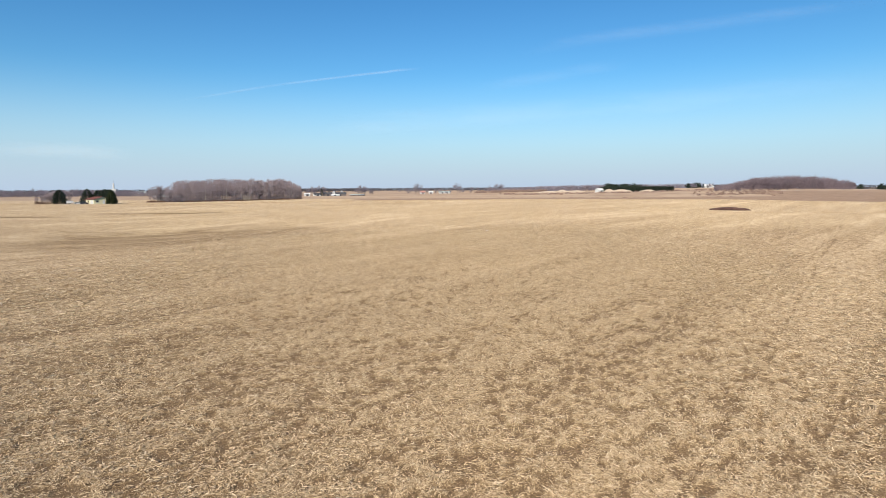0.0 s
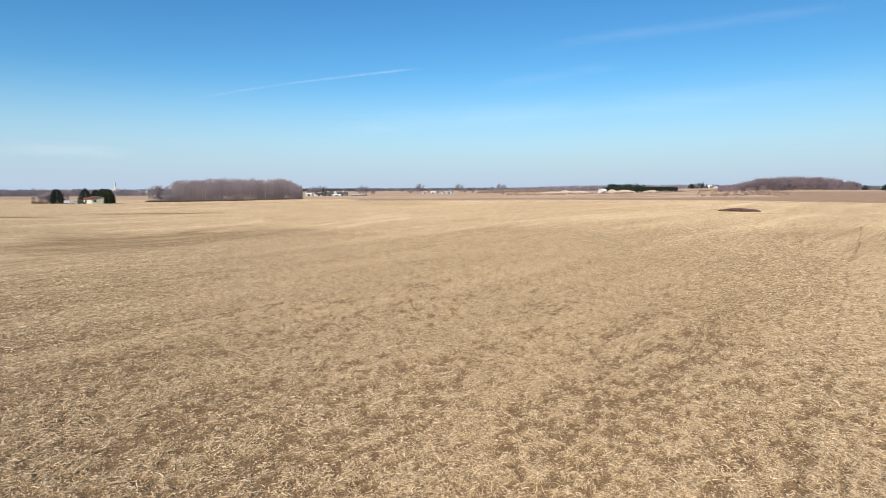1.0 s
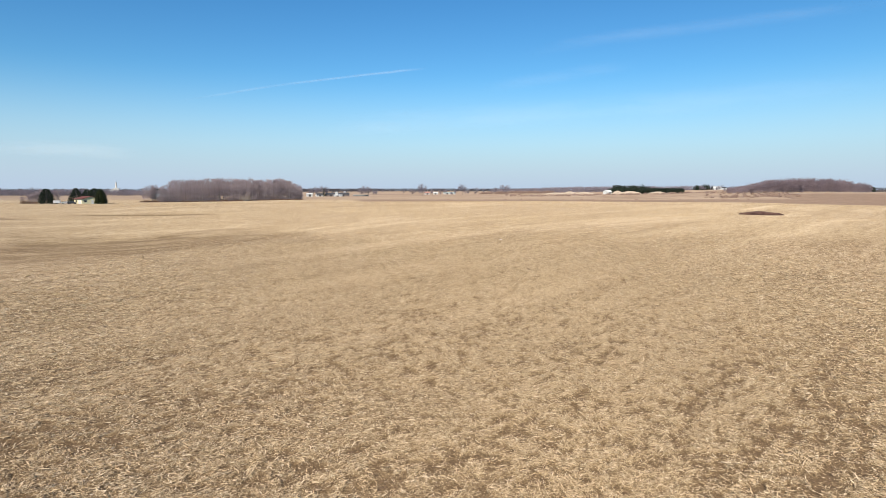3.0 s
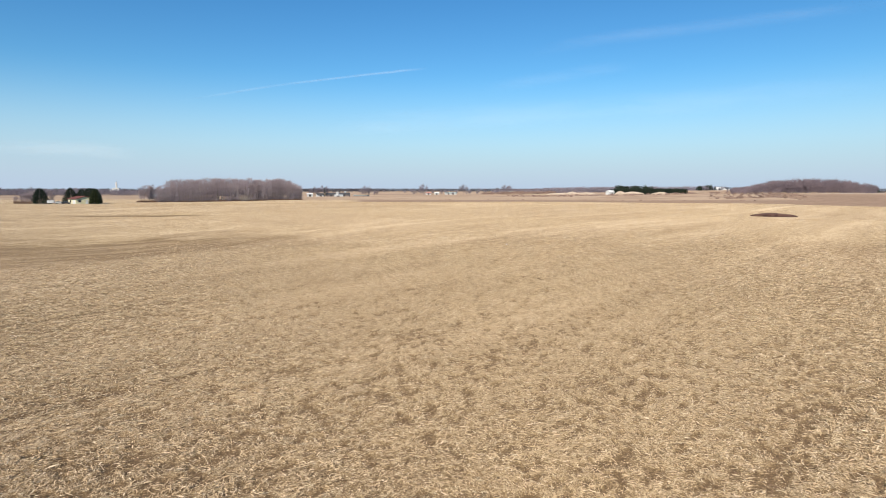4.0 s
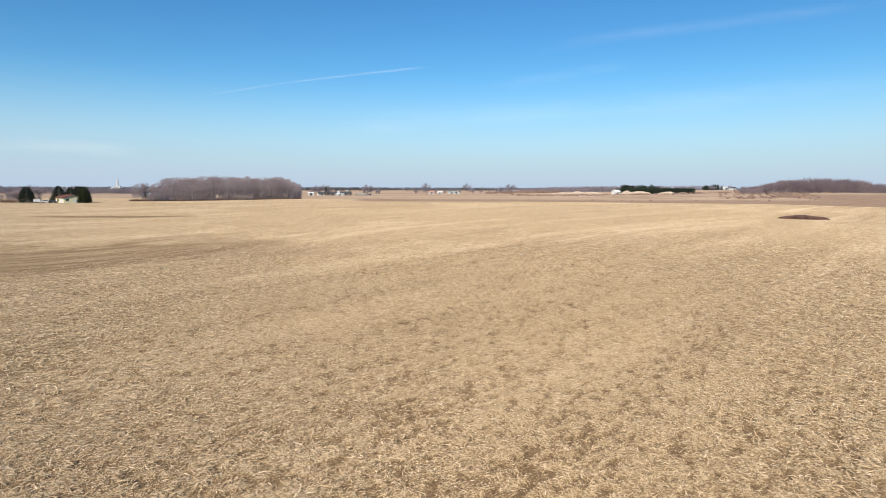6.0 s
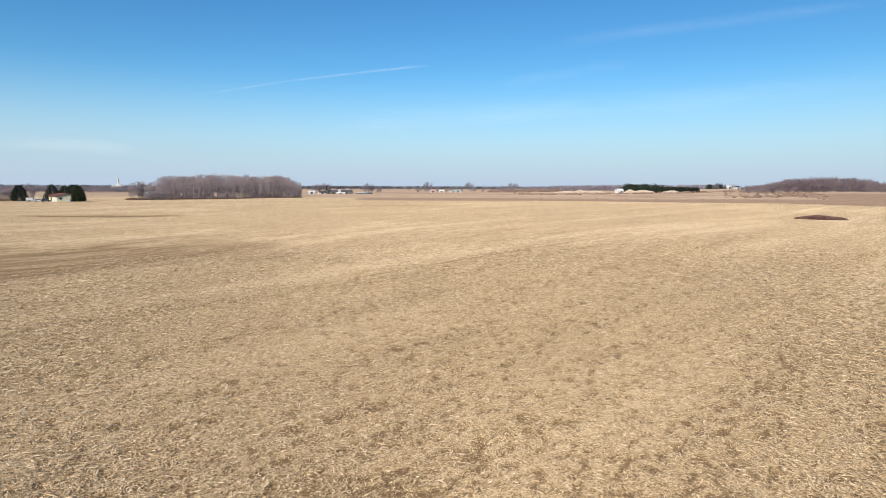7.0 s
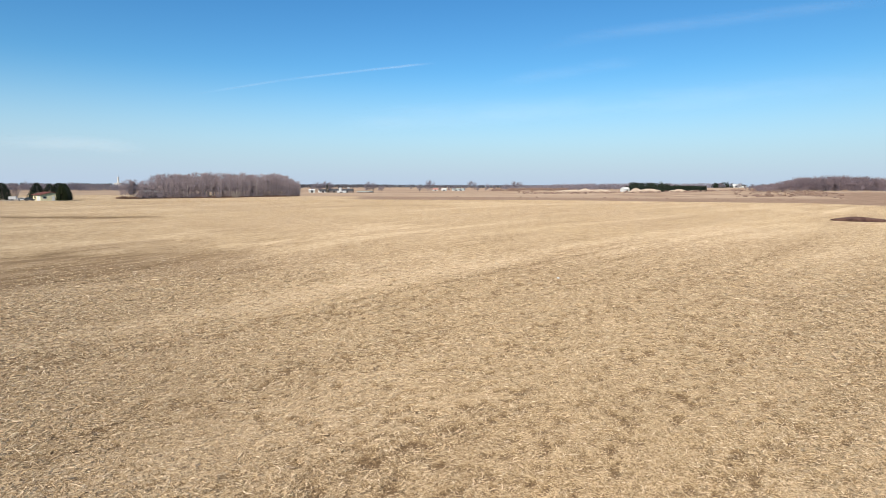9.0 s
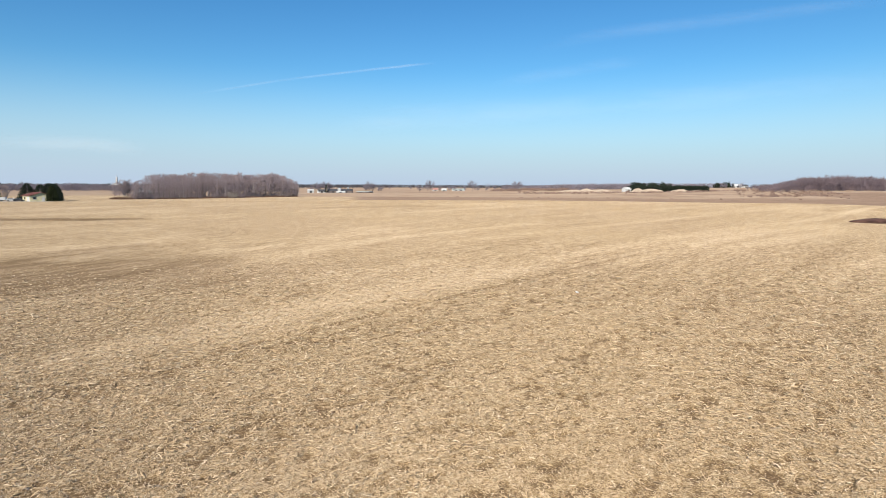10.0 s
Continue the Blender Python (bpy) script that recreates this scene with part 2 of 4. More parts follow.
MAT_GREY_ROOF = plain("grey_roof", (0.28, 0.32, 0.30), (0.42, 0.46, 0.44), 0.3, 0.5)
MAT_PINK_ROOF = plain("pink_roof", (0.40, 0.20, 0.17), (0.52, 0.28, 0.23), 0.5, 0.7)
MAT_CONCRETE = plain("concrete", (0.55, 0.54, 0.51), (0.74, 0.73, 0.70), 0.2, 0.8)
MAT_STEEL = plain("galvanised_steel", (0.45, 0.46, 0.47), (0.65, 0.66, 0.67), 0.4, 0.4, metallic=0.6)
MAT_GLASS = plain("dark_glass", (0.02, 0.025, 0.03), (0.05, 0.06, 0.07), 0.6, 0.15, spec=0.5)
MAT_CAR = plain("dark_paint", (0.02, 0.022, 0.028), (0.035, 0.038, 0.045), 0.5, 0.3, spec=0.5)
MAT_RUBBER = plain("rubber", (0.02, 0.02, 0.02), (0.04, 0.04, 0.04), 4.0, 0.9)
MAT_DRIVE = plain("gravel_drive", (0.34, 0.31, 0.27), (0.50, 0.46, 0.41), 0.4, 0.95)


# ---- mesh helpers ----
def mesh_of(name, verts, faces, material):
    """faces: an array of triangles or of quads."""
    verts = np.asarray(verts, dtype=np.float32)
    faces = np.asarray(faces, dtype=np.int32)
    n, k = faces.shape
    me = bpy.data.meshes.new(name)
    me.vertices.add(len(verts))
    me.vertices.foreach_set("co", verts.ravel())
    me.loops.add(n * k)
    me.loops.foreach_set("vertex_index", faces.ravel())
    me.polygons.add(n)
    me.polygons.foreach_set("loop_start", np.arange(0, n * k, k, dtype=np.int32))
    me.update(calc_edges=True)
    me.materials.append(material)
    return me


def bm_mesh(name, bm, material):
    me = bpy.data.meshes.new(name)
    bmesh.ops.recalc_face_normals(bm, faces=bm.faces)
    bm.to_mesh(me)
    bm.free()
    me.materials.append(material)
    return me


def part(name, bm, material, parent, label=""):
    ob = new(name, bm_mesh(name, bm, material))
    ob.parent = parent
    return tagged(ob, label)


def part_me(name, me, parent, label=""):
    ob = new(name, me)
    ob.parent = parent
    return tagged(ob, label)


def thing(name, label, category, group="", kind="", at=None):
    ob = new(name)
    if at is not None:
        ob.matrix_world = at
    return tagged(ob, label, category, group, kind)


def box(bm, x0, x1, y0, y1, z0, z1, bevel=0.0):
    made = bmesh.ops.create_cube(bm, size=1.0, matrix=Matrix.Translation(((x0 + x1) / 2, (y0 + y1) / 2, (z0 + z1) / 2)) @ Matrix.Diagonal((x1 - x0, y1 - y0, z1 - z0, 1)))
    if bevel:
        edges = list({e for v in made["verts"] for e in v.link_edges})
        bmesh.ops.bevel(bm, geom=edges, offset=bevel, segments=1, affect="EDGES")
    return bm


def boxed(*a, bevel=0.0):
    return box(bmesh.new(), *a, bevel=bevel)


def prism(bm, outline, y0, y1):
    """An outline in x, z pushed from y0 to y1."""
    a = [bm.verts.new((x, y0, z)) for x, z in outline]
    b = [bm.verts.new((x, y1, z)) for x, z in outline]
    bm.faces.new(a)
    bm.faces.new(b[::-1])
    for i in range(len(a)):
        j = (i + 1) % len(a)
        bm.faces.new((a[i], b[i], b[j], a[j]))
    return bm


def lattice(x, y, seed, cell):
    """Smooth value noise in 0..1 on arrays."""
    rng = np.random.RandomState(seed)
    table = rng.rand(64, 64)
    u, v = np.asarray(x) / cell, np.asarray(y) / cell
    i, j = np.floor(u).astype(int), np.floor(v).astype(int)
    f, g = u - i, v - j
    f, g = f * f * (3 - 2 * f), g * g * (3 - 2 * g)
    a, b = table[i % 64, j % 64], table[(i + 1) % 64, j % 64]
    c, d = table[i % 64, (j + 1) % 64], table[(i + 1) % 64, (j + 1) % 64]
    return (a * (1 - f) + b * f) * (1 - g) + (c * (1 - f) + d * f) * g


def smooth(v, lo, hi):
    s = np.clip((np.asarray(v, dtype=float) - lo) / (hi - lo), 0, 1)
    return s * s * (3 - 2 * s)


def hump(x, y, cx, cy, rx, ry):
    return np.exp(-((x - cx) / rx) ** 2 - ((y - cy) / ry) ** 2)


def height(x, y):
    """The lie of the land."""
    x, y = np.asarray(x, dtype=float), np.asarray(y, dtype=float)
    z = 0.25 + 2.6 * smooth(y, 35, 150)
    z = z + 1.3 * hump(x, y, 20, 280, 120, 90)
    z = z - 3.0 * hump(x, y, -64, 135, 42, 46)
    z = z - 1.0 * hump(x, y, -110, 212, 50, 40)
    z = z - 1.8 * hump(x, y, 120, 208, 50, 45)
    z = z - 1.35 * hump(x, y, -185, 450, 90, 110)
    z = z - 2.7 * smooth(y, 365, 650) * (1 - 0.85 * hump(x, y, -190, 420, 110, 110))
    z = z + 3.0 * hump(x, y, 380, 600, 120, 130) + 7.5 * hump(x, y, 480, 780, 210, 130)
    z = z + 9.0 * hump(x, y, 680, 1400, 260, 200)
    z = z + 4.0 * hump(x, y, 160, 960, 140, 90) * (0.6 + 0.8 * lattice(x, y, 5, 40))
    z = z + 0.5 * (lattice(x, y, 3, 60) - 0.5) * smooth(np.hypot(x, y), 60, 160)
    return z


def across_rows(x, y):
    c, s = math.cos(radians(ROW_TURN)), math.sin(radians(ROW_TURN))
    return c * x + s * y, -s * x + c * y


def residue(x, y):
    """How much of the soil the chopped stalks hide, 0 to 1."""
    u, v = across_rows(x, y)
    cl = 0.34 * lattice(x, y, 21, 0.24) + 0.32 * lattice(u * 0.5, v, 22, 0.22) + 0.20 * lattice(x, y, 24, 0.6) + 0.14 * lattice(u * 0.15, v, 23, 2.2)
    cl = cl + 0.03 * np.cos(v * 2 * np.pi / 0.76) * smooth(lattice(u * 0.3, v, 28, 5.0), 0.3, 0.7)
    for v0, half, slant, deep, u0, u1 in WHEEL_LINES:
        span = smooth(u, u0 - 6, u0 + 6) * (1 - smooth(u, u1 - 8, u1 + 8))
        cl = cl - 0.10 * deep * span * np.exp(-((v - slant * u - v0 + 0.8 * (lattice(u, v, 30, 14.0) - 0.5)) / (half * 0.6)) ** 2) * smooth(lattice(u, v * 0.2, 29, 7.0), 0.35, 0.6)
    for v0, half in WINDROWS:
        cl = cl + 0.04 * np.exp(-((v - v0) / half) ** 2)
    cl = cl + 0.02 * (smooth(y, 40, 80) + 0.3)
    low = 0.352 - 0.062 * smooth(y, 32, 85)
    return smooth((cl - low) / 0.20, 0, 1)


def relief(x, y, cover):
    """Heaped residue and shallow ridges near the path."""
    u, v = across_rows(x, y)
    mask = (1 - smooth(np.abs(x), 20, 26)) * (1 - smooth(y, 108, 122)) * smooth(y, 10, 14)
    return mask * (0.09 * (cover - 0.6) + 0.02 * np.cos(v * 2 * np.pi / 0.76) + 0.05 * (lattice(x, y, 27, 1.3) - 0.5))


def ground_at(x, y, dz=0.0, turn=0.0):
    return pose(x, y, float(height(x, y)) + dz, 0, 0, turn)


# ---- ground ----
def spread(lo, hi, fine_lo, fine_hi, step, growth):
    mid = list(np.arange(fine_lo, fine_hi + step / 2, step))
    s, v = step, mid[-1]
    while v < hi:
        s *= growth
        v += s
        mid.append(min(v, hi))
    s, v = step, mid[0]
    while v > lo:
        s *= growth
        v -= s
        mid.insert(0, max(v, lo))
    return np.array(mid)


def build_ground():
    gx = spread(-4200, 4200, -26, 26, 0.3, 1.05)
    gy = spread(-900, 4700, 13, 124, 0.3, 1.04)
    X, Y = np.meshgrid(gx, gy)
    cover = residue(X, Y)
    Z = height(X, Y) + relief(X, Y, cover)
    w, h = len(gx), len(gy)
    idx = np.arange(w * h).reshape(h, w)
    quads = np.stack([idx[:-1, :-1], idx[:-1, 1:], idx[1:, 1:], idx[1:, :-1]], -1).reshape(-1, 4)
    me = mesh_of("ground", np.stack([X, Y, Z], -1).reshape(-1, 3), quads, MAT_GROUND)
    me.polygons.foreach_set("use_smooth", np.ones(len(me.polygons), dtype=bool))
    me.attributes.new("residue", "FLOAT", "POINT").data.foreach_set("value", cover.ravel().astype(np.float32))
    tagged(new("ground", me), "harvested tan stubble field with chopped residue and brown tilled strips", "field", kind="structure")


def build_clods(x, y, ground_z, d):
    """Low crumbs of bare soil that show in the gaps of the residue."""
    rng = np.random.RandomState(14)
    n = len(x)
    r = rng.uniform(0.035, 0.10, n) * np.clip((d / 18.0) ** 0.5, 1, 1.4)
    z = ground_z + rng.uniform(0.015, 0.06, n)
    th = np.arange(6) * np.pi / 3
    rim = rng.uniform(0.6, 1.25, (n, 6)) * r[:, None]
    turn = rng.uniform(0, 6.28, n)[:, None]
    ring = np.stack([x[:, None] + np.cos(th + turn) * rim, y[:, None] + np.sin(th + turn) * rim, np.repeat((z - 0.06)[:, None], 6, 1)], -1)
    top = np.stack([x, y, z], -1)[:, None]
    verts = np.concatenate([top, ring], 1).reshape(-1, 3)
    base = (np.arange(n) * 7)[:, None]
    tris = np.concatenate([base + np.array([[0, 1 + i, 1 + (i + 1) % 6]]) for i in range(6)], 0)
    tagged(new("soil_crumbs", mesh_of("soil_crumbs", verts, tris, MAT_CRUMB)), "dark brown crumbs of bare soil between the residue", "soil", kind="stuff")


def build_straw():
    """Loose chopped stalks and curled leaves, thick where the camera passes low and thin further out."""
    rng = np.random.RandomState(11)
    n = 3200000
    y = rng.uniform(14, 150, n)
    half = 8 + 0.80 * np.minimum(y, 75)
    x = rng.uniform(-1, 1, n) * half
    d = np.maximum(np.maximum(18.0, np.abs(x) / 0.80), y - 64)
    want = 225.0 * (18.0 / d) ** 2.3 * (1 - smooth(d, 40, 80)) * (0.85 + 0.3 * smooth(y, 45, 95))
    cover = residue(x, y)
    want = want * (0.16 + 1.0 * cover)
    z = height(x, y) + relief(x, y, cover)
    bare = (cover < 0.2) & (d < 50) & (rng.rand(n) < 0.06 * (18.0 / d) ** 0.8)
    build_clods(x[bare], y[bare], z[bare], d[bare])
    keep = rng.rand(n) < want * 2 * half * 136 / n
    x, y, z, d, cover = x[keep], y[keep], z[keep], d[keep], cover[keep]
    n = len(x)
    big = np.clip((d / 18.0) ** 0.7, 1, 2.1)
    L = rng.gamma(3.0, 0.076, n).clip(0.08, 0.6) * big
    W = rng.uniform(0.008, 0.021, n) * big
    a = rng.uniform(0, 2 * np.pi, n)
    curl = rng.normal(0, 0.55, n)
    tilt = rng.normal(0, 0.22, n)
    z = z + rng.uniform(0.006, 1.0, n) ** 1.3 * (0.04 + 0.15 * cover)
    way = [np.stack([np.cos(a + k * curl), np.sin(a + k * curl), tilt - k * np.abs(tilt) * 0.9], -1) * (L / 3)[:, None] for k in (-1, 0, 1)]
    p1 = np.stack([x, y, z], -1)
    p2 = p1 + way[1]
    p0, p3 = p1 - way[0], p2 + way[2]
    roll = rng.normal(0, 0.5, n)
    sa = np.stack([-np.sin(a) * np.cos(roll), np.cos(a) * np.cos(roll), np.sin(roll)], -1) * W[:, None]
    curled = rng.rand(n) < 0.22
    long_v = np.stack([p0, p1 - sa, p1 + sa, p2 - sa * 0.9, p2 + sa * 0.9, p3], 1)[curled].reshape(-1, 3)
    base = (np.arange(curled.sum()) * 6)[:, None]
    long_f = np.concatenate([base + np.array([[i, j, k]]) for i, j, k in ((0, 1, 2), (1, 3, 2), (2, 3, 4), (3, 5, 4))], 0)
    short_v = np.stack([p0, p1 - sa, p1 + sa, p2], 1)[~curled].reshape(-1, 3)
    base = (np.arange((~curled).sum()) * 4)[:, None]
    short_f = np.concatenate([base + np.array([[0, 1, 2]]), base + np.array([[1, 3, 2]])], 0)
    verts, tris = np.concatenate([long_v, short_v]), np.concatenate([long_f, short_f + len(long_v)])
    ob = new("straw", mesh_of("straw", verts, tris, MAT_STRAW))
    tagged(ob, "chopped pale straw and stalk residue strewn over the field", "straw", kind="stuff")


def build_stubble():
    """Short upright stalk ends and tufts over the whole field, coarser further out."""
    rng = np.random.RandomState(12)
    n = 240000
    y = 15 + 335 * rng.rand(n) ** 1.15
    x = rng.uniform(-1, 1, n) * (10 + 0.82 * y)
    c, s = math.cos(radians(ROW_TURN)), math.sin(radians(ROW_TURN))
    u, v = c * x + s * y, -s * x + c * y
    cl = 0.5 * lattice(u * 0.2, v, 25, 1.5) + 0.5 * lattice(u * 0.06, v, 26, 6.0)
    far = np.clip((y - 40) / 160, 0, 1)
    keep = (rng.rand(n) < 0.25 + 1.2 * smooth(cl, 0.3, 0.6)) & (y + 0.12 * x + 72 * smooth(x, 165, 225) < 350) & (rng.rand(n) > 0.9 * hump(x, y, -50, 128, 26, 28))
    x, y, far = x[keep], y[keep], far[keep]
    n = len(x)
    h = rng.uniform(0.04, 0.10, n) * (1 + 0.4 * far)
    w = rng.uniform(0.008, 0.02, n) * (1 + 2.0 * far)
    a = rng.normal(0, 0.45, n)
    side = np.stack([np.cos(a), np.sin(a), np.zeros(n)], -1) * w[:, None]
    P = np.stack([x, y, height(x, y) + relief(x, y, residue(x, y)) - 0.01], -1)
    D = np.stack([rng.normal(0, 0.5, n), rng.normal(0, 0.5, n), np.ones(n)], -1) * h[:, None]
    verts = np.stack([P - side * 1.4, P + side * 1.4, P + D], 1).reshape(-1, 3)
    tris = (np.arange(n) * 3)[:, None] + np.array([[0, 1, 2]])
    ob = new("stubble", mesh_of("stubble", verts, tris, MAT_STUBBLE))
    tagged(ob, "short upright tan stubble standing across the field", "stubble", kind="stuff")


build_ground()
build_straw()
build_stubble()


# ---- trees ----
def tubes(segs, sides):
    """Tapered tubes for segments p0, p1, r0, r1: vertices and triangles."""
    P0 = np.array([s[0] for s in segs], dtype=float)
    P1 = np.array([s[1] for s in segs], dtype=float)
    R0 = np.array([s[2] for s in segs])
    R1 = np.array([s[3] for s in segs])
    ax = P1 - P0
    ax /= np.linalg.norm(ax, axis=1, keepdims=True) + 1e-9
    ref = np.where(np.abs(ax[:, 2:3]) > 0.9, np.array([[1.0, 0, 0]]), np.array([[0, 0, 1.0]]))
    e1 = np.cross(ax, ref)
    e1 /= np.linalg.norm(e1, axis=1, keepdims=True) + 1e-9
    e2 = np.cross(ax, e1)
    th = np.arange(sides) * 2 * np.pi / sides
    ring = e1[:, None] * np.cos(th)[None, :, None] + e2[:, None] * np.sin(th)[None, :, None]
    V = np.concatenate([P0[:, None] + ring * R0[:, None, None], P1[:, None] + ring * R1[:, None, None]], 1)
    base = (np.arange(len(segs)) * 2 * sides)[:, None, None]
    i = np.arange(sides)
    j = (i + 1) % sides
    tri = np.concatenate([np.stack([i, j, sides + j], -1), np.stack([i, sides + j, sides + i], -1)])
    return V.reshape(-1, 3), (base + tri[None]).reshape(-1, 3)


def blades(P, D, S):
    """Flat thin blades from P along D, with half width S at the foot."""
    n = len(P)
    V = np.stack([P - S, P + S, P + D + S * 0.35, P + D - S * 0.35], 1).reshape(-1, 3)
    b = (np.arange(n) * 4)[:, None]
    return V, np.concatenate([b + np.array([[0, 1, 2]]), b + np.array([[0, 2, 3]])], 0)


def joined(pieces):
    V, F, o = [], [], 0
    for v, f in pieces:
        V.append(v)
        F.append(f + o)
        o += len(v)
    return np.concatenate(V), np.concatenate(F)


def bare_tree_mesh(seed, tall, wide, low, limbs, subs, twigs, twig_w=0.02, twig_l=1.0):
    """A leafless tree: trunk, then crown of limbs, branches and fine twigs, as two sets of vertices and triangles."""
    rng = np.random.RandomState(seed)
    r0 = tall * 0.014
    pts = [np.array([0.0, 0, -0.3])]
    for i in range(1, 7):
        pts.append(np.array([rng.normal(0, 0.012 * tall) * i / 6, rng.normal(0, 0.012 * tall) * i / 6, tall * 0.93 * i / 6]))
    rad = [r0 * (1 - 0.9 * i / 6) for i in range(7)]
    trunk = tubes([(pts[i], pts[i + 1], rad[i], rad[i + 1]) for i in range(6)], 6)
    seg, P, D, S = [], [], [], []
    for i in range(limbs):
        f = low + (0.97 - low) * (i + rng.rand()) / limbs
        k = min(int(f * 6 / 0.93 * 0.93), 5)
        base = pts[k] + (pts[k + 1] - pts[k]) * (f * 6 - k if k < 5 else 0.5)
        a = i * 2.4 + rng.normal(0, 0.4)
        g = (f - low) / (1 - low)
        reach = wide * (0.55 + 0.9 * g * (1.25 - g)) * (1.15 - 0.75 * g) * rng.uniform(0.75, 1.15)
        up = rng.uniform(0.7, 1.3) * (0.8 + 0.9 * g)
        way = np.array([math.cos(a), math.sin(a), up])
        mid = base + way * reach * 0.5
        tip = mid + (way + np.array([0, 0, 0.35]) + rng.normal(0, 0.15, 3)) * reach * 0.5
        tip[2] = min(tip[2], tall)
        rr = r0 * (0.42 - 0.25 * g)
        seg += [(base, mid, rr, rr * 0.6), (mid, tip, rr * 0.6, rr * 0.15)]
        for j in range(subs):
            q = rng.uniform(0.2, 1.0)
            st = base + (mid - base) * q * 2 if q < 0.5 else mid + (tip - mid) * (q * 2 - 1)
            dv = way * 0.6 + rng.normal(0, 0.55, 3) + np.array([0, 0, 0.45])
            dv *= reach * rng.uniform(0.22, 0.5) / np.linalg.norm(dv)
            en = st + dv
            en[2] = min(en[2], tall * 1.02)
            seg.append((st, en, rr * 0.32, rr * 0.07))
            for _ in range(twigs):
                w = rng.uniform(0.15, 1.0)
                d = dv / (np.linalg.norm(dv) + 1e-6) * 0.5 + rng.normal(0, 0.6, 3) + np.array([0, 0, 0.3])
                d *= twig_l * rng.uniform(0.5, 1.2) / np.linalg.norm(d)
                sv = np.cross(d, rng.normal(0, 1, 3))
                P.append(st + dv * w)
                D.append(d)
                S.append(sv / (np.linalg.norm(sv) + 1e-6) * twig_w)
    crown = joined([tubes(seg, 3), blades(np.array(P), np.array(D), np.array(S))])
    return trunk, crown


def round_tree_mesh(seed, tall, wide, limbs, twigs, twig_w, twig_l):
    """A leafless tree grown in the open: short trunk, limbs reaching into a rounded uneven crown, fine twigs."""
    rng = np.random.RandomState(seed)
    r0 = tall * 0.016
    fork = np.array([rng.normal(0, 0.2), rng.normal(0, 0.2), tall * 0.55])
    trunk = tubes([((0, 0, -0.4), fork * 0.5, r0, r0 * 0.75), (fork * 0.5, fork, r0 * 0.75, r0 * 0.4)], 5)
    middle = np.array([0, 0, tall * 0.60])
    seg, P, D, S = [], [], [], []
    for i in range(limbs):
        way = rng.normal(0, 1, 3)
        way /= np.linalg.norm(way)
        end = middle + way * np.array([wide, wide, tall * 0.40]) * rng.uniform(0.55, 1.0)
        start = fork * rng.uniform(0.35, 1.0)
        if end[2] < start[2]:
            start = fork * max(0.25, 0.8 * end[2] / fork[2])
        bend = (start + end) / 2 + np.array([0, 0, 0.04 * tall]) + rng.normal(0, 0.03 * tall, 3)
        seg += [(start, bend, r0 * 0.32, r0 * 0.2), (bend, end, r0 * 0.2, r0 * 0.06)]
        q = rng.uniform(0.1, 1.0, twigs)[:, None]
        d = (end - bend) / np.linalg.norm(end - bend) * 0.6 + rng.normal(0, 0.55, (twigs, 3)) + np.array([0, 0, 0.25])
        d *= (twig_l * rng.uniform(0.5, 1.2, twigs) / np.linalg.norm(d, axis=1))[:, None]
        sv = np.cross(d, rng.normal(0, 1, (twigs, 3)))
        P.append(bend + (end - bend) * q)
        D.append(d)
        S.append(sv / (np.linalg.norm(sv, axis=1, keepdims=True) + 1e-6) * twig_w)
    return trunk, joined([tubes(seg, 3), blades(np.concatenate(P), np.concatenate(D), np.concatenate(S))])


def conifer_mesh(seed, tall, wide, tiers, spray, blunt=0.5, size=0.5):
    """An evergreen: trunk and a crown of drooping needle sprays with an uneven outline."""
    rng = np.random.RandomState(seed)
    trunk = tubes([((0, 0, -0.2), (0, 0, tall * 0.5), tall * 0.018, tall * 0.012), ((0, 0, tall * 0.5), (0, 0, tall * 0.97), tall * 0.012, 0.02)], 6)
    P, D, S = [], [], []
    lobes = rng.uniform(0.8, 1.15, (tiers, 9))
    for i in range(tiers):
        f = (i + 0.5) / tiers
        reach = wide * (1 - f ** (1 + blunt * 1.6)) ** (0.75 - 0.25 * blunt) + 0.12
        z = tall * (0.03 + 0.97 * f)
        for _ in range(int(spray * (0.25 + reach / wide))):
            a = rng.rand() * 2 * np.pi
            lim = reach * lobes[i, int(a / (2 * np.pi) * 9) % 9]
            r = lim * math.sqrt(rng.uniform(0.05, 1.0))
            p = np.array([math.cos(a) * r, math.sin(a) * r, z + rng.normal(0, tall * 0.5 / tiers)])
            d = np.array([math.cos(a), math.sin(a), rng.uniform(-0.5, 0.35)]) + rng.normal(0, 0.3, 3)
            d *= size * rng.uniform(0.5, 1.2) / np.linalg.norm(d)
            sv = np.cross(d, rng.normal(0, 1, 3))
            P.append(p)
            D.append(d)
            S.append(sv / np.linalg.norm(sv) * size * 0.24)
    return trunk, blades(np.array(P), np.array(D), np.array(S))


def make_tree(name, meshes, mats, label, category="tree", group=""):
    ob = thing(name, label, category, group)
    part_me("trunk", mesh_of("trunk", *meshes[0], mats[0]), ob)
    part_me("crown", mesh_of("crown", *meshes[1], mats[1]), ob)
    return ob


def stand(name, variants, places, material, label, category):
    """Many trees too far off to be told apart, in one mesh."""
    pieces = []
    for k, (x, y, scale, turn) in enumerate(places):
        v, f = variants[k % len(variants)]
        c, s = math.cos(turn), math.sin(turn)
        R = np.array([[c, -s, 0], [s, c, 0], [0, 0, 1]]) * scale
        pieces.append((v @ R.T + np.array([x, y, float(height(x, y)) - 0.2]), f))
    ob = new(name, mesh_of(name, *joined(pieces), material))
    return tagged(ob, label, category, kind="stuff")


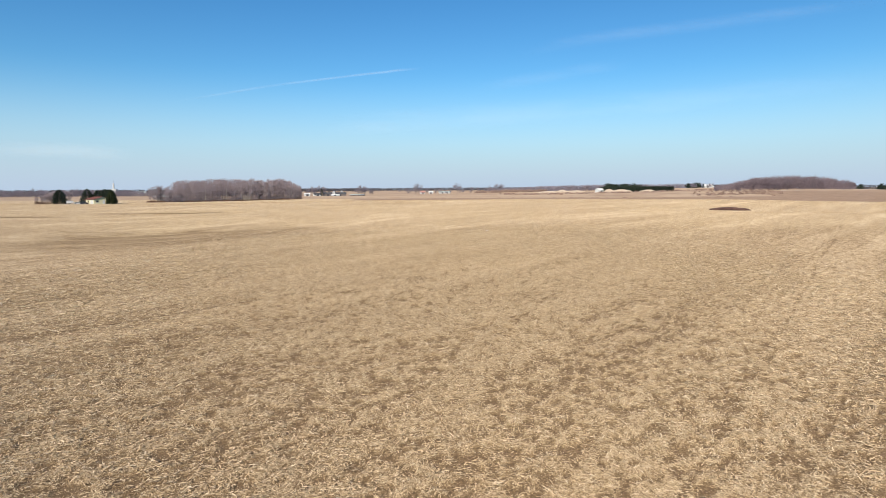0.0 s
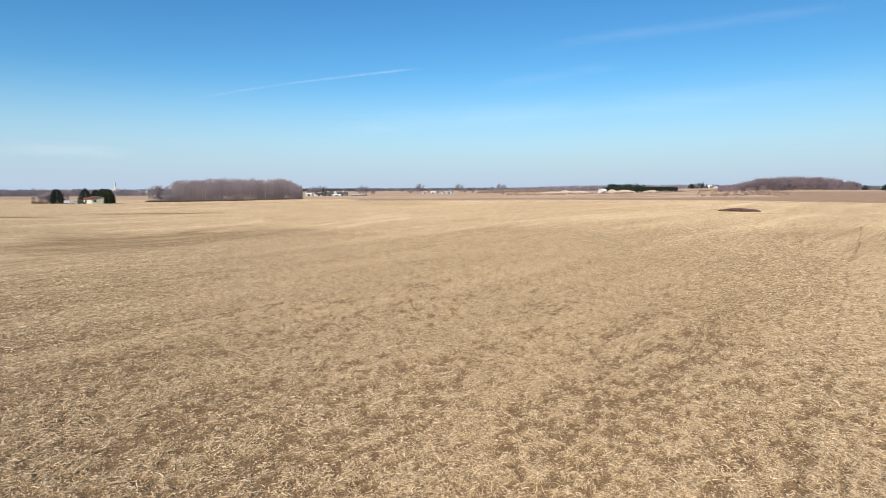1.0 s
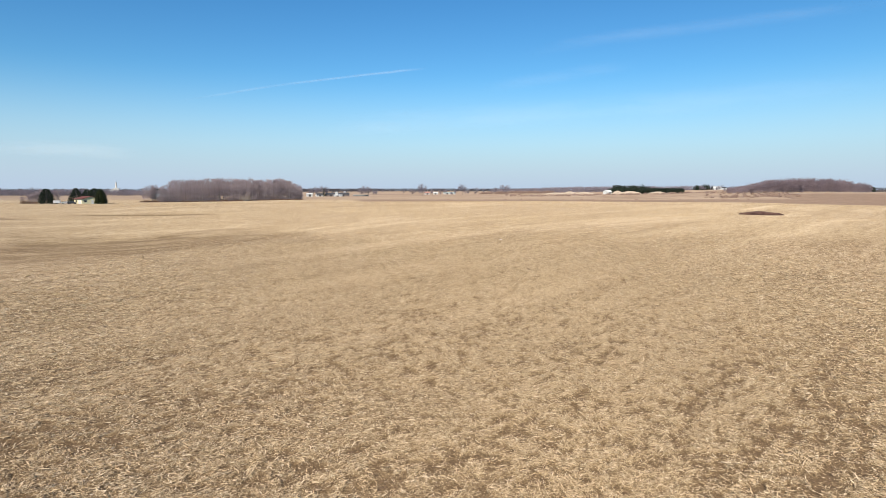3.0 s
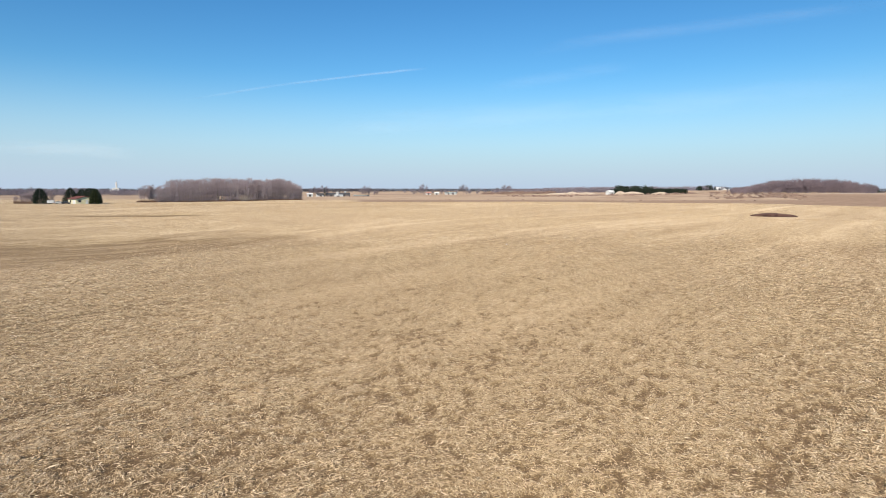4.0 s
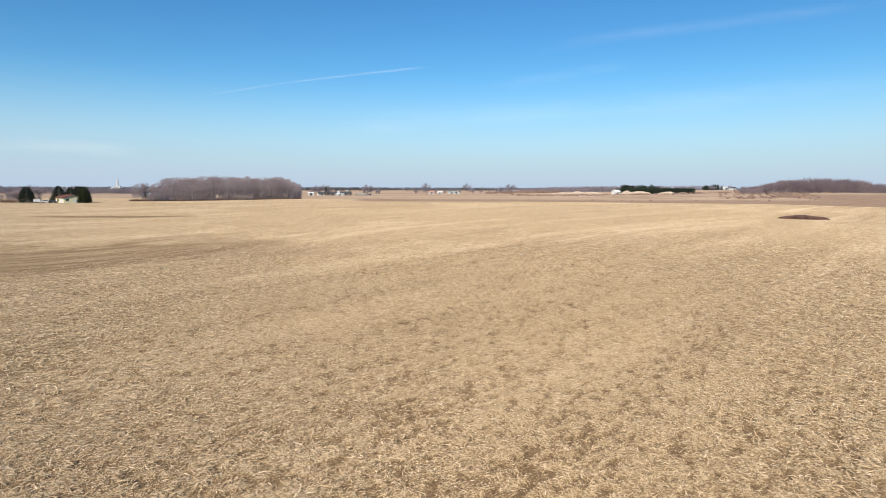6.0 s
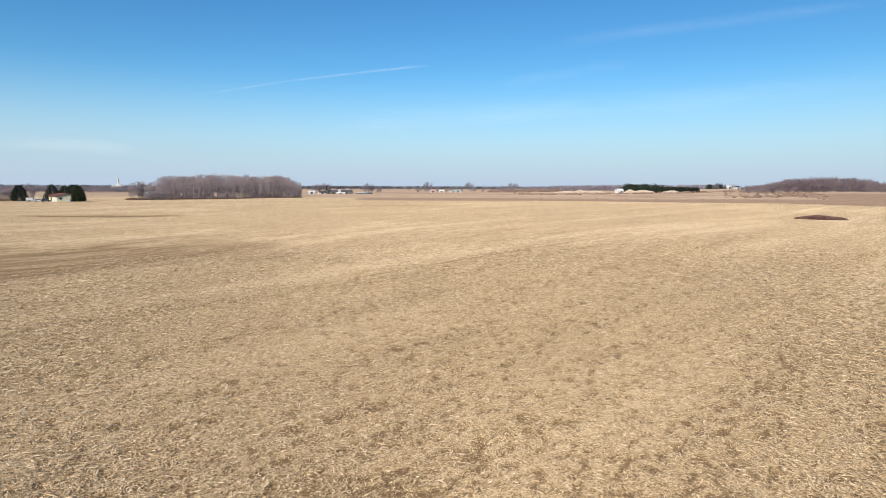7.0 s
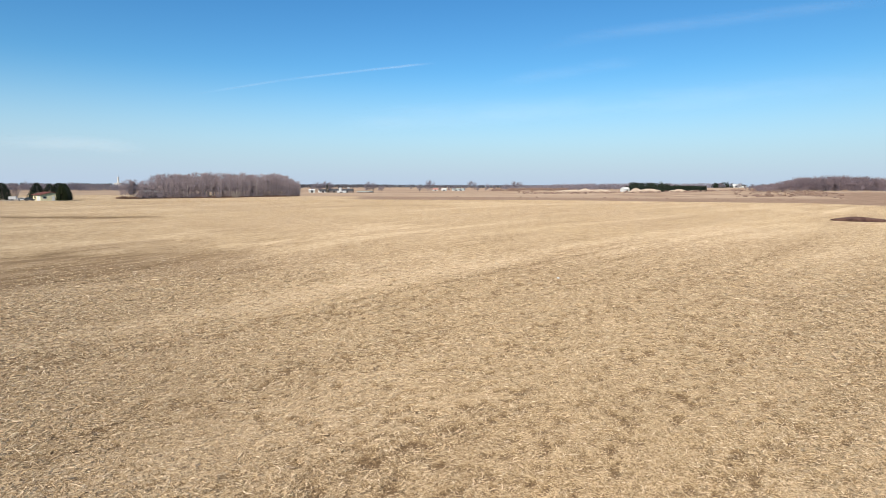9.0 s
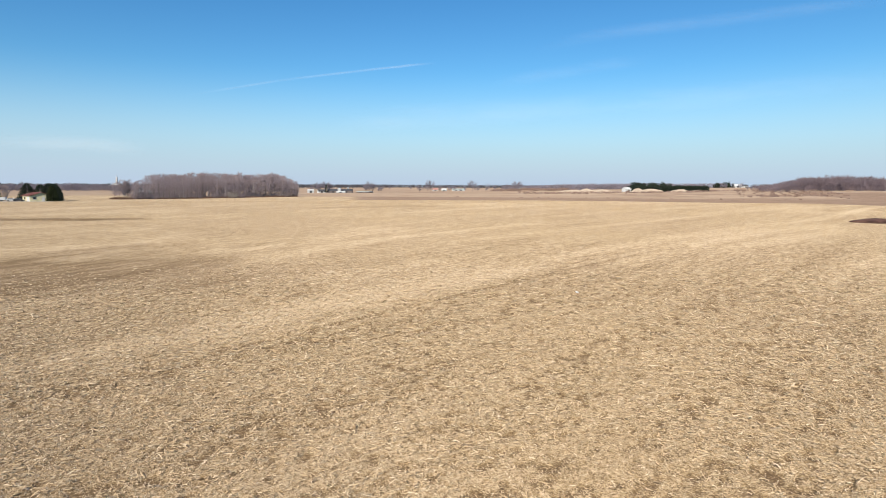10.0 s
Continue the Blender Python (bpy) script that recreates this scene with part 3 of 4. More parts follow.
rng = np.random.RandomState(5)
WOOD_LABEL = "tall bare grey-brown deciduous tree in a small woodlot"
wood_kinds = []
for s in range(5):
    wood_kinds.append(make_tree("bare_tree", bare_tree_mesh(40 + s, 16.0, 4.1, 0.20, 22, 6, 8, 0.036, 1.45), (MAT_PALE_BARK if s == 4 else MAT_BARK, MAT_TWIG),
                                "tall bare tree with a pale trunk in a small woodlot" if s == 4 else WOOD_LABEL, group="woodlot trees"))
FRONT_A, FRONT_B = Vector((-206, 405, 0)), Vector((-131, 510, 0))
front = (FRONT_B - FRONT_A)
back = Vector((-front.y, front.x, 0)).normalized()
used = [False] * 5


def place_wood(x, y, tall, k):
    m = ground_at(x, y, 0, rng.uniform(0, 360))
    if not used[k]:
        used[k] = True
        ob = wood_kinds[k]
        ob.matrix_world = m
    else:
        ob = copy_thing(wood_kinds[k], m)
    ob.scale = (tall / 16 * rng.uniform(0.9, 1.15),) * 2 + (tall / 16,)


for row in range(8):
    count = 31 if row < 3 else 27
    for i in range(count):
        s = 0.13 + (0.945 + 0.045 * row) * (i + rng.uniform(0.1, 0.9)) / count
        p = FRONT_A + front * s + back * (row * 7 + rng.uniform(0, 5))
        u = p.x / p.y
        if u < -0.468 or u > -0.236:
            continue
        tall = (13.2 + 3.2 * smooth(s, 0.1, 0.6)) * rng.uniform(0.84, 1.08) * (1 - 0.42 * smooth(u, -0.285, -0.232) ** 1.5) * (0.82 + 0.18 * smooth(s, 0.13, 0.24)) * (0.88 if row == 0 else 1.0)
        k = 4 if rng.rand() < (0.26 if row < 2 else 0.05) else rng.randint(0, 4)
        place_wood(p.x, p.y, float(tall), k)
for i in range(21):
    p = FRONT_A + front * rng.uniform(0.0, 0.16) + back * rng.uniform(0, 12)
    place_wood(p.x, p.y, float(rng.uniform(8.0, 11.8)), rng.randint(0, 4))


def shrub_mesh(seed, tall, wide, stems, w=0.02):
    rng = np.random.RandomState(seed)
    a = rng.rand(stems) * 2 * np.pi
    r = np.sqrt(rng.rand(stems)) * wide * 0.5
    P = np.stack([np.cos(a) * r, np.sin(a) * r, rng.uniform(-0.1, tall * 0.35, stems)], -1)
    D = np.stack([np.cos(a) * 0.5, np.sin(a) * 0.5, np.ones(stems)], -1) + rng.normal(0, 0.35, (stems, 3))
    D *= (tall * rng.uniform(0.3, 0.7, stems) / np.linalg.norm(D, axis=1))[:, None]
    S = np.cross(D, rng.normal(0, 1, (stems, 3)))
    S *= w / np.linalg.norm(S, axis=1, keepdims=True)
    return blades(P, D, S)


brush_kinds = [shrub_mesh(70 + i, 2.6, 3.4, 120, 0.035) for i in range(4)]
places = []
for i in range(440):
    s = rng.uniform(-0.02, 1.07)
    p = FRONT_A + front * s + back * (rng.uniform(-1.5, 3) if i % 2 else rng.uniform(0, 6 + 44 * smooth(s, 0.1, 0.4)))
    places.append((p.x, p.y, rng.uniform(0.35, 0.8), rng.uniform(0, 6)))
sapling_kinds = [shrub_mesh(80 + i, 6.5, 3.6, 90, 0.05) for i in range(4)]
young = []
for i in range(190):
    s = rng.uniform(0.07, 1.07)
    p = FRONT_A + front * s + back * rng.uniform(0, 5 + 18 * smooth(s, 0.1, 0.3))
    young.append((p.x, p.y, rng.uniform(0.5, 1.05), rng.uniform(0, 6)))
stand("saplings", sapling_kinds, young, MAT_TWIG, "thicket of bare grey saplings at the woodlot edge", "saplings")
stand("undergrowth", brush_kinds, places, MAT_BRUSH, "reddish-brown leafless undergrowth along the edge of the woodlot", "undergrowth")


def shrub(x, y, tall, wide, material, label, seed, group=""):
    ob = new("shrub", mesh_of("shrub", *shrub_mesh(seed, tall, wide, 420, 0.03), material))
    ob.matrix_world = ground_at(x, y)
    return tagged(ob, label, "shrub", group)


p = FRONT_A + front * 0.60 - back * 1.5
shrub(p.x, p.y, 6.0, 6.0, MAT_DRY, "pale dry rounded shrub at the woodlot edge", 91)
p = FRONT_A + front * 0.0 - back * 1.0
shrub(p.x, p.y, 2.2, 3.5, MAT_BRUSH, "low reddish shrub at the corner of the woodlot", 92)

# ---- farmyard with evergreens ----
def evergreen(x, y, tall, wide, seed, olive=False, blunt=0.5, label="dense dark green conifer beside the farmyard house"):
    ob = make_tree("conifer", conifer_mesh(seed, tall, wide, 30, 210, blunt, 0.42), (MAT_BARK, MAT_NEEDLE_OLIVE if olive else MAT_NEEDLE), label, "conifer", "farmyard conifers")
    ob.matrix_world = ground_at(x, y)
    return ob


evergreen(-223.8, 333, 8.4, 3.6, 201, blunt=0.7)
evergreen(-193.2, 332, 7.3, 2.4, 202, olive=True, blunt=0.35, label="broad olive-green conifer beside the cream house")
evergreen(-213.5, 343, 8.8, 4.2, 203, blunt=0.25, label="tall pointed spruce behind the cream house")
evergreen(-209.0, 346, 8.2, 4.0, 204, blunt=0.35, label="tall pointed spruce behind the cream house")
evergreen(-206.5, 349, 8.8, 4.2, 205, blunt=0.5)
evergreen(-203.0, 347, 8.6, 3.8, 206, blunt=0.6)
evergreen(-198.0, 341, 8.2, 3.0, 207, blunt=0.6)


def cream_house():
    """A low gabled house: the long side and one gable wall face the field."""
    ob = thing("house", "low cream-sided house with a red-brown gable roof", "house")
    L, W, E, R = 8.4, 7.4, 2.7, 4.0
    wall = part("wall", prism(bmesh.new(), [(-W / 2, -0.4), (W / 2, -0.4), (W / 2, E), (0, R - 0.1), (-W / 2, E)], -L / 2, L / 2), MAT_CREAM, ob)
    for side in (-1, 1):
        bm = bmesh.new()
        o = 0.45
        sl = (R - E) / (W / 2)
        xs, zs = side * (W / 2 + o), E - sl * o
        prism(bm, [(0, R), (0, R + 0.16), (xs, zs + 0.16), (xs, zs)], -L / 2 - o, L / 2 + o)
        part("roof", bm, MAT_RED_ROOF, ob)
    y = -L / 2
    for x, w, h, z in ((-2.3, 1.1, 0.9, 1.1), (2.2, 1.2, 0.9, 1.1)):
        win = part("window", boxed(x - w / 2, x + w / 2, y - 0.04, y + 0.1, z, z + h), MAT_GLASS, wall)
        part("window_frame", boxed(x - w / 2 - 0.1, x + w / 2 + 0.1, y - 0.07, y - 0.041, z - 0.12, z), MAT_WHITE, ob)
    part("door", boxed(0.0, 0.95, y - 0.05, y + 0.1, 0.05, 2.1), MAT_WHITE, ob)
    x = -W / 2
    part("garage_door", boxed(x - 0.05, x + 0.1, -3.4, -0.6, 0.05, 2.15), MAT_WHITE, ob, "white panel garage door")
    part("window", boxed(x - 0.04, x + 0.1, 1.0, 2.4, 1.0, 2.0), MAT_GLASS, ob)
    return ob


house = cream_house()
house.matrix_world = ground_at(-200.9, 333.0, 0.0, 53)
house.scale = (1.27, 1.27, 1.06)

bm = bmesh.new()
bmesh.ops.create_grid(bm, x_segments=24, y_segments=8, size=1.0)
for v in bm.verts:
    v.co.x, v.co.y = -206 + v.co.x * 15 + 0.8 * math.sin(v.co.y * 4), 327 + v.co.y * 3.0 + 0.6 * math.sin(v.co.x * 9)
    v.co.z = float(height(v.co.x, v.co.y)) + 0.05
ob = new("driveway", bm_mesh("driveway", bm, MAT_DRIVE))
tagged(ob, "pale gravel yard in front of the cream house", "driveway", kind="structure")


def car(x, y, turn, material, label):
    ob = thing("car", label, "car", at=ground_at(x, y, 0.05, turn))
    bm = bmesh.new()
    prism(bm, [(-2.15, 0.35), (2.15, 0.35), (2.2, 0.75), (1.1, 0.92), (0.5, 1.42), (-1.3, 1.45), (-2.0, 0.95), (-2.2, 0.8)], -0.86, 0.86)
    body = part("body", bm, material, ob)
    bm = bmesh.new()
    prism(bm, [(0.98, 0.95), (0.47, 1.36), (-1.25, 1.38), (-1.8, 0.97)], -0.875, 0.875)
    part("windows", bm, MAT_GLASS, body)
    for wx in (-1.35, 1.35):
        for wy in (-0.8, 0.8):
            bm = bmesh.new()
            bmesh.ops.create_cone(bm, cap_ends=True, segments=14, radius1=0.33, radius2=0.33, depth=0.22, matrix=pose(wx, wy, 0.33, 90))
            part("wheel", bm, MAT_RUBBER, ob)
    return ob


car(-205.5, 327.0, 12, MAT_CAR, "dark saloon car parked on the gravel yard")
car(-210.0, 328.5, 24, MAT_WHITE, "white estate car parked beside the spruces")


def trailer(x, y, turn):
    ob = thing("trailer", "small white box trailer parked on the yard", "trailer", at=ground_at(x, y, 0.05, turn))
    part("body", boxed(-1.6, 1.6, -0.9, 0.9, 0.5, 1.95, bevel=0.08), MAT_WHITE, ob)
    part("drawbar", boxed(1.6, 2.7, -0.06, 0.06, 0.5, 0.62), MAT_STEEL, ob)
    for wy in (-0.8, 0.8):
        bm = bmesh.new()
        bmesh.ops.create_cone(bm, cap_ends=True, segments=14, radius1=0.34, radius2=0.34, depth=0.2, matrix=pose(-0.2, wy, 0.34, 90))
        part("wheel", bm, MAT_RUBBER, ob)
    return ob


trailer(-215.2, 329.0, 20)
yard_tree = make_tree("bare_tree", bare_tree_mesh(301, 7.0, 3.6, 0.10, 18, 7, 14, 0.03, 0.9), (MAT_BARK, MAT_TWIG), "spreading bare tree beside the farmyard conifers", group="farmyard trees")
yard_tree.matrix_world = ground_at(-227, 337)
for x, y, s in ((-230, 335, 0.8), (-233, 335, 0.72), (-236, 337, 0.62), (-229, 341, 0.95), (-225, 343, 0.95), (-238, 334, 0.5), (-229, 336, 0.9), (-232, 338, 0.85), (-235, 334, 0.65), (-231, 333, 0.7)):
    o = copy_thing(yard_tree, ground_at(x, y, 0, x * 37))
    o.scale = (s, s, s)
shrub(-236.0, 333.0, 2.4, 4.0, MAT_BRUSH, "low brown bush at the end of the farmyard hedge", 93)
shrub(-230.5, 332.0, 2.0, 4.0, MAT_BRUSH, "low brown bush in the farmyard hedge", 94)


# ---- soil heap in the field ----
def heap(name, cx, cy, lx, ly, tall, material, label, category, seed, turn=0.0, flat=0.5, kind=""):
    n, mcount = 64, 24
    u, v = np.meshgrid(np.linspace(-1, 1, n), np.linspace(-1, 1, mcount))
    r = np.sqrt(u * u + v * v)
    lump = lattice(u * lx, v * ly, seed, 1.1 * max(1, tall / 1.2)) * 0.5 + lattice(u * lx, v * ly, seed + 1, 0.45 * max(1, tall / 1.2)) * 0.35
    h = tall * np.clip(1 - r, 0, 1) ** flat * (0.72 + 0.55 * lump)
    h = np.where(r >= 0.99, -0.3, h)
    c, s = math.cos(radians(turn)), math.sin(radians(turn))
    X = cx + c * u * lx - s * v * ly
    Y = cy + s * u * lx + c * v * ly
    Z = height(X, Y) + h - 0.05
    o = np.array([cx, cy, float(height(cx, cy))])
    idx = np.arange(n * mcount).reshape(mcount, n)
    quads = np.stack([idx[:-1, :-1], idx[:-1, 1:], idx[1:, 1:], idx[1:, :-1]], -1).reshape(-1, 4)
    ob = new(name, mesh_of(name, np.stack([X, Y, Z], -1).reshape(-1, 3) - o, quads, material))
    ob.location = o
    return tagged(ob, label, category, kind=kind)


heap("soil_mound", 109.0, 212, 7.9, 3.0, 1.40, MAT_SOIL, "long low heap of dark brown soil on the stubble", "soil mound", 31, 0, 0.42)

# ---- gravel pit, plantation and scrub ----
for x, y, lx, ly, t, fl, sd in ((263, 880, 10, 9, 7.0, 0.9, 41), (282, 880, 17, 10, 5.2, 0.45, 42), (325, 885, 14, 9, 4.6, 0.5, 43), (196, 905, 12, 10, 4.4, 0.6, 44), (217, 900, 15, 10, 3.4, 0.45, 45), (172, 905, 16, 9, 2.6, 0.4, 46), (345, 880, 9, 7, 3.0, 0.5, 47)):
    heap("gravel_mound", x, y, lx, ly, t, MAT_GRAVEL, "pale tan mound of gravel in a pit", "gravel mound", sd, 0, fl)


def shed(name, x, y, turn, L, W, E, R, wall_mat, roof_mat, label, category="barn", doors=1, windows=0):
    """A gabled building; its long side runs along local x."""
    ob = thing(name, label, category, at=ground_at(x, y, 0.0, turn))
    bm = bmesh.new()
    prism(bm, [(-W / 2, -0.6), (W / 2, -0.6), (W / 2, E), (0, R - 0.12), (-W / 2, E)], -L / 2, L / 2)
    bmesh.ops.rotate(bm, verts=bm.verts, matrix=Matrix.Rotation(radians(90), 3, "Z"))
    part("wall", bm, wall_mat, ob)
    for side in (-1, 1):
        bm = bmesh.new()
        sl = (R - E) / (W / 2)
        xs, zs = side * (W / 2 + 0.5), E - sl * 0.5
        prism(bm, [(0, R), (0, R + 0.2), (xs, zs + 0.2), (xs, zs)], -L / 2 - 0.4, L / 2 + 0.4)
        bmesh.ops.rotate(bm, verts=bm.verts, matrix=Matrix.Rotation(radians(90), 3, "Z"))
        part("roof", bm, roof_mat, ob)
    for i in range(doors):
        cx = (i - (doors - 1) / 2) * L / max(doors, 1) * 0.8
        part("door", boxed(cx - 1.6, cx + 1.6, -W / 2 - 0.06, -W / 2 + 0.2, 0.0, min(E - 0.4, 3.2)), MAT_DARK_ROOF, ob)
    for i in range(windows):
        cx = (i - (windows - 1) / 2) * L / max(windows, 1)
        part("window", boxed(cx - 0.5, cx + 0.5, -W / 2 - 0.05, -W / 2 + 0.2, E * 0.4, E * 0.4 + 1.1), MAT_GLASS, ob)
    return ob


def silo(x, y, r, tall, material, label):
    ob = thing("silo", label, "silo", at=ground_at(x, y))
    bm = bmesh.new()
    bmesh.ops.create_cone(bm, cap_ends=True, segments=24, radius1=r, radius2=r, depth=tall + 0.6, matrix=pose(0, 0, tall / 2 - 0.3))
    part("body", bm, material, ob)
    bm = bmesh.new()
    bmesh.ops.create_uvsphere(bm, u_segments=24, v_segments=10, radius=r * 1.01, matrix=Matrix.Translation((0, 0, tall)) @ Matrix.Diagonal((1, 1, 0.55, 1)))
    bmesh.ops.delete(bm, geom=[v for v in bm.verts if v.co.z < tall - 0.05], context="VERTS")
    part("dome", bm, MAT_STEEL, ob, "steel dome")
    return ob


shed("shed", 261, 925, 25, 12, 9, 4.0, 6.6, MAT_WHITE, MAT_WHITE, "white metal shed by the gravel pit", "shed", 1)

pine_kinds = [conifer_mesh(220 + i, 11.0, 2.6, 8, 26, 0.35, 1.7)[1] for i in range(4)]
places = []
for i in range(430):
    s = rng.rand()
    places.append((266 + 100 * s, 905 - 25 * s + rng.uniform(0, 42), rng.uniform(0.68, 0.84), rng.uniform(0, 6)))
for i in range(60):
    places.append((rng.uniform(298, 360), rng.uniform(1000, 1050), rng.uniform(1.1, 1.45), rng.uniform(0, 6)))
stand("conifer_plantation", pine_kinds, places, MAT_NEEDLE, "dense dark green block of planted conifers", "plantation")

# ---- far bare woods ----
small_kinds = [joined(list(round_tree_mesh(240 + i, 13.0, 4.6, 16, 15, 0.062, 2.0))) for i in range(5)]


def puff_tree(seed, tall, wide, count, broad):
    """A cheap bare tree for the skyline: a stem and a sheaf of rising branches."""
    rng = np.random.RandomState(seed)
    stem = tubes([((0, 0, -0.5), (0, 0, tall * 0.8), 0.25, 0.06)], 3)
    a = rng.rand(count) * 2 * np.pi
    z = rng.uniform(0.08, 0.85, count)
    r = wide * np.sqrt(rng.rand(count)) * np.sin(np.pi * np.clip(z * 0.9 + 0.12, 0, 1)) ** 0.7
    P = np.stack([np.cos(a) * r * 0.6, np.sin(a) * r * 0.6, z * tall], -1)
    D = (np.stack([np.cos(a) * 0.6, np.sin(a) * 0.6, np.ones(count)], -1) + rng.normal(0, 0.3, (count, 3))) * (tall * 0.17)
    S = np.cross(D, rng.normal(0, 1, (count, 3)))
    S *= broad / np.linalg.norm(S, axis=1, keepdims=True)
    return joined([stem, blades(P, D, S)])


skyline_kinds = [puff_tree(260 + i, 11.5, 8.5, 40, 0.25) for i in range(5)]
thicket_kinds = [puff_tree(270 + i, 11.5, 7.0, 78, 0.13) for i in range(5)]
places = []
for i in range(900):
    x = rng.uniform(320, 660)
    y = rng.uniform(690, 880) + 0.1 * (x - 330)
    u = x / y
    if u < 0.495 + 0.01 * math.sin(y) or u > 0.735:
        continue
    rim = smooth(u, 0.495, 0.575) * (1 - 0.65 * smooth(u, 0.65, 0.735))
    places.append((x, y, rng.uniform(1.18, 1.46) * (0.46 + 0.54 * float(rim)), rng.uniform(0, 6)))
low = []
for i in range(650):
    x = rng.uniform(320, 660)
    y = rng.uniform(688, 800) + 0.1 * (x - 320)
    if 0.487 < x / y < 0.735:
        low.append((x, y, rng.uniform(0.3, 0.65), rng.uniform(0, 6)))
stand("hill_thicket", thicket_kinds, low, MAT_HILL_TWIG_HAZED, "bare grey-brown thicket under the hill woods", "woodland")
stand("hill_woods", small_kinds, places, MAT_HILL_TWIG_HAZED, "bare grey-brown woodland over a low hill", "woodland")
places = []
for i in range(300):
    x = rng.uniform(-1150, -330)
    y = 900 + rng.uniform(0, 160) + 0.12 * (x + 330)
    places.append((x, y, rng.uniform(0.4, 1.1) * (0.6 + 0.5 * float(lattice(x, 0.0, 51, 60.0))), rng.uniform(0, 6)))
belt = []
for i in range(1500):
    x = rng.uniform(-1250, -300)
    y = 930 + rng.uniform(0, 140) + 0.12 * (x + 330)
    belt.append((x, y, rng.uniform(0.7, 1.15) * (0.75 + 0.4 * float(lattice(x, 0.0, 52, 80.0))) * (1.12 - 0.35 * float(smooth(x / y, -0.64, -0.52))), rng.uniform(0, 6)))
stand("far_thicket", thicket_kinds, belt, MAT_BELT_TWIG_HAZED, "bare belt of far woodland, purple-grey from haze put into its colour", "woodland")
stand("far_hedge_trees", small_kinds, places, MAT_BELT_TWIG_HAZED, "bare grey trees along a far field boundary", "woodland")
places = []
for i in range(1100):
    x = rng.uniform(-2600, -300)
    places.append((x, 1750 + rng.uniform(0, 300), rng.uniform(0.8, 1.2), rng.uniform(0, 6)))
for i in range(2000):
    x = rng.uniform(-900, 1100)
    places.append((x, 2500 + rng.uniform(0, 350), rng.uniform(0.95, 1.35), rng.uniform(0, 6)))
for i in range(600):
    x = rng.uniform(750, 2600)
    places.append((x, 1500 + rng.uniform(0, 300), rng.uniform(1.0, 1.4), rng.uniform(0, 6)))
stand("far_woods", skyline_kinds, places, MAT_FAR_TWIG_HAZED, "bare woodland along the horizon", "woodland")
ridge = []
for i in range(620):
    x = rng.uniform(130, 720)
    ridge.append((x, 1480 + rng.uniform(0, 150), rng.uniform(0.85, 1.1) * (1 + 0.35 * float(smooth(x, 200, 300)) - 0.2 * float(smooth(x, 480, 560))), rng.uniform(0, 6)))
stand("ridge_woods", thicket_kinds, ridge, MAT_BELT_TWIG_HAZED, "bare woodland on a far ridge with purple-grey haze in its colour", "woodland")
places = [(rng.uniform(-1500, -700), 1600 + rng.uniform(0, 80), rng.uniform(0.7, 1.2), rng.uniform(0, 6)) for i in range(120)]
places += [(rng.uniform(1010, 1500), 1380 + rng.uniform(0, 60), rng.uniform(0.8, 1.4), rng.uniform(0, 6)) for i in range(120)]
places += [(rng.uniform(603, 640), 1370 + rng.uniform(0, 30), rng.uniform(0.8, 1.2), rng.uniform(0, 6)) for i in range(16)]
stand("far_conifers", pine_kinds, places, MAT_NEEDLE, "dark evergreen belts near the horizon", "woodland")

# ---- far farms ----
shed("barn", -161, 862, 4, 34, 12, 3.0, 5.4, MAT_BARK, MAT_DARK_ROOF, "long dark weathered barn on a far farm", doors=3)
shed("barn", -199, 846, 20, 8, 7, 3.4, 4.6, MAT_WHITE, MAT_WHITE, "small white barn on a far farm", doors=1)
shed("house", -187, 858, 30, 10, 7, 2.4, 4.6, MAT_WHITE, MAT_DARK_ROOF, "white farmhouse with a dark roof", "house", 1, 4)
shed("shed", -157, 846, 4, 12, 6, 1.8, 2.6, MAT_WHITE, MAT_WHITE, "low white shed before the dark barn", "shed", 1)
shed("shed", -128, 872, -6, 22, 8, 1.2, 2.0, MAT_BARK, MAT_GREY_ROOF, "long low shed with a pale roof", "shed", 2)
silo(-160, 851, 1.9, 6.0, MAT_CONCRETE, "short pale silo beside the long barn")
silo(-151, 866, 1.5, 7.0, MAT_STEEL, "slim steel silo behind the long barn")
shed("barn", -283, 590, 8, 27, 12, 2.8, 4.6, MAT_BARK, MAT_GREY_ROOF, "long low grey barn with a grey-green roof behind the woodlot", doors=2)
shed("house", -36, 1150, 10, 9, 8, 2.8, 5.2, MAT_WHITE, MAT_PINK_ROOF, "white house with a faded pink roof", "house", 1, 3)
shed("barn", -19, 1160, -5, 9, 8, 2.8, 5, MAT_WHITE, MAT_WHITE, "white barn on the plain", doors=1)
shed("barn", 9, 1180, 3, 24, 10, 2.8, 5.0, MAT_WHITE, MAT_GREY_ROOF, "long pale barn on the plain", doors=2)
shed("shed", 128, 1120, 0, 12, 9, 4, 7, MAT_WHITE, MAT_GREY_ROOF, "pale shed among far trees", "shed", 1)
shed("house", 655, 1385, -20, 17, 11, 4.0, 7.5, MAT_WHITE, MAT_WHITE, "white farmhouse on a rise", "house", 1, 4)
shed("shed", 676, 1395, 15, 12, 9, 4, 6.5, MAT_WHITE, MAT_DARK_ROOF, "white shed with a dark roof on a rise", "shed", 1)
for x, y in ((-820, 1560), (-780, 1570), (-742, 1560)):
    shed("shed", x, y, 5, 22, 12, 4, 7, MAT_WHITE, MAT_GREY_ROOF, "pale shed on the edge of a far village", "shed", 1)


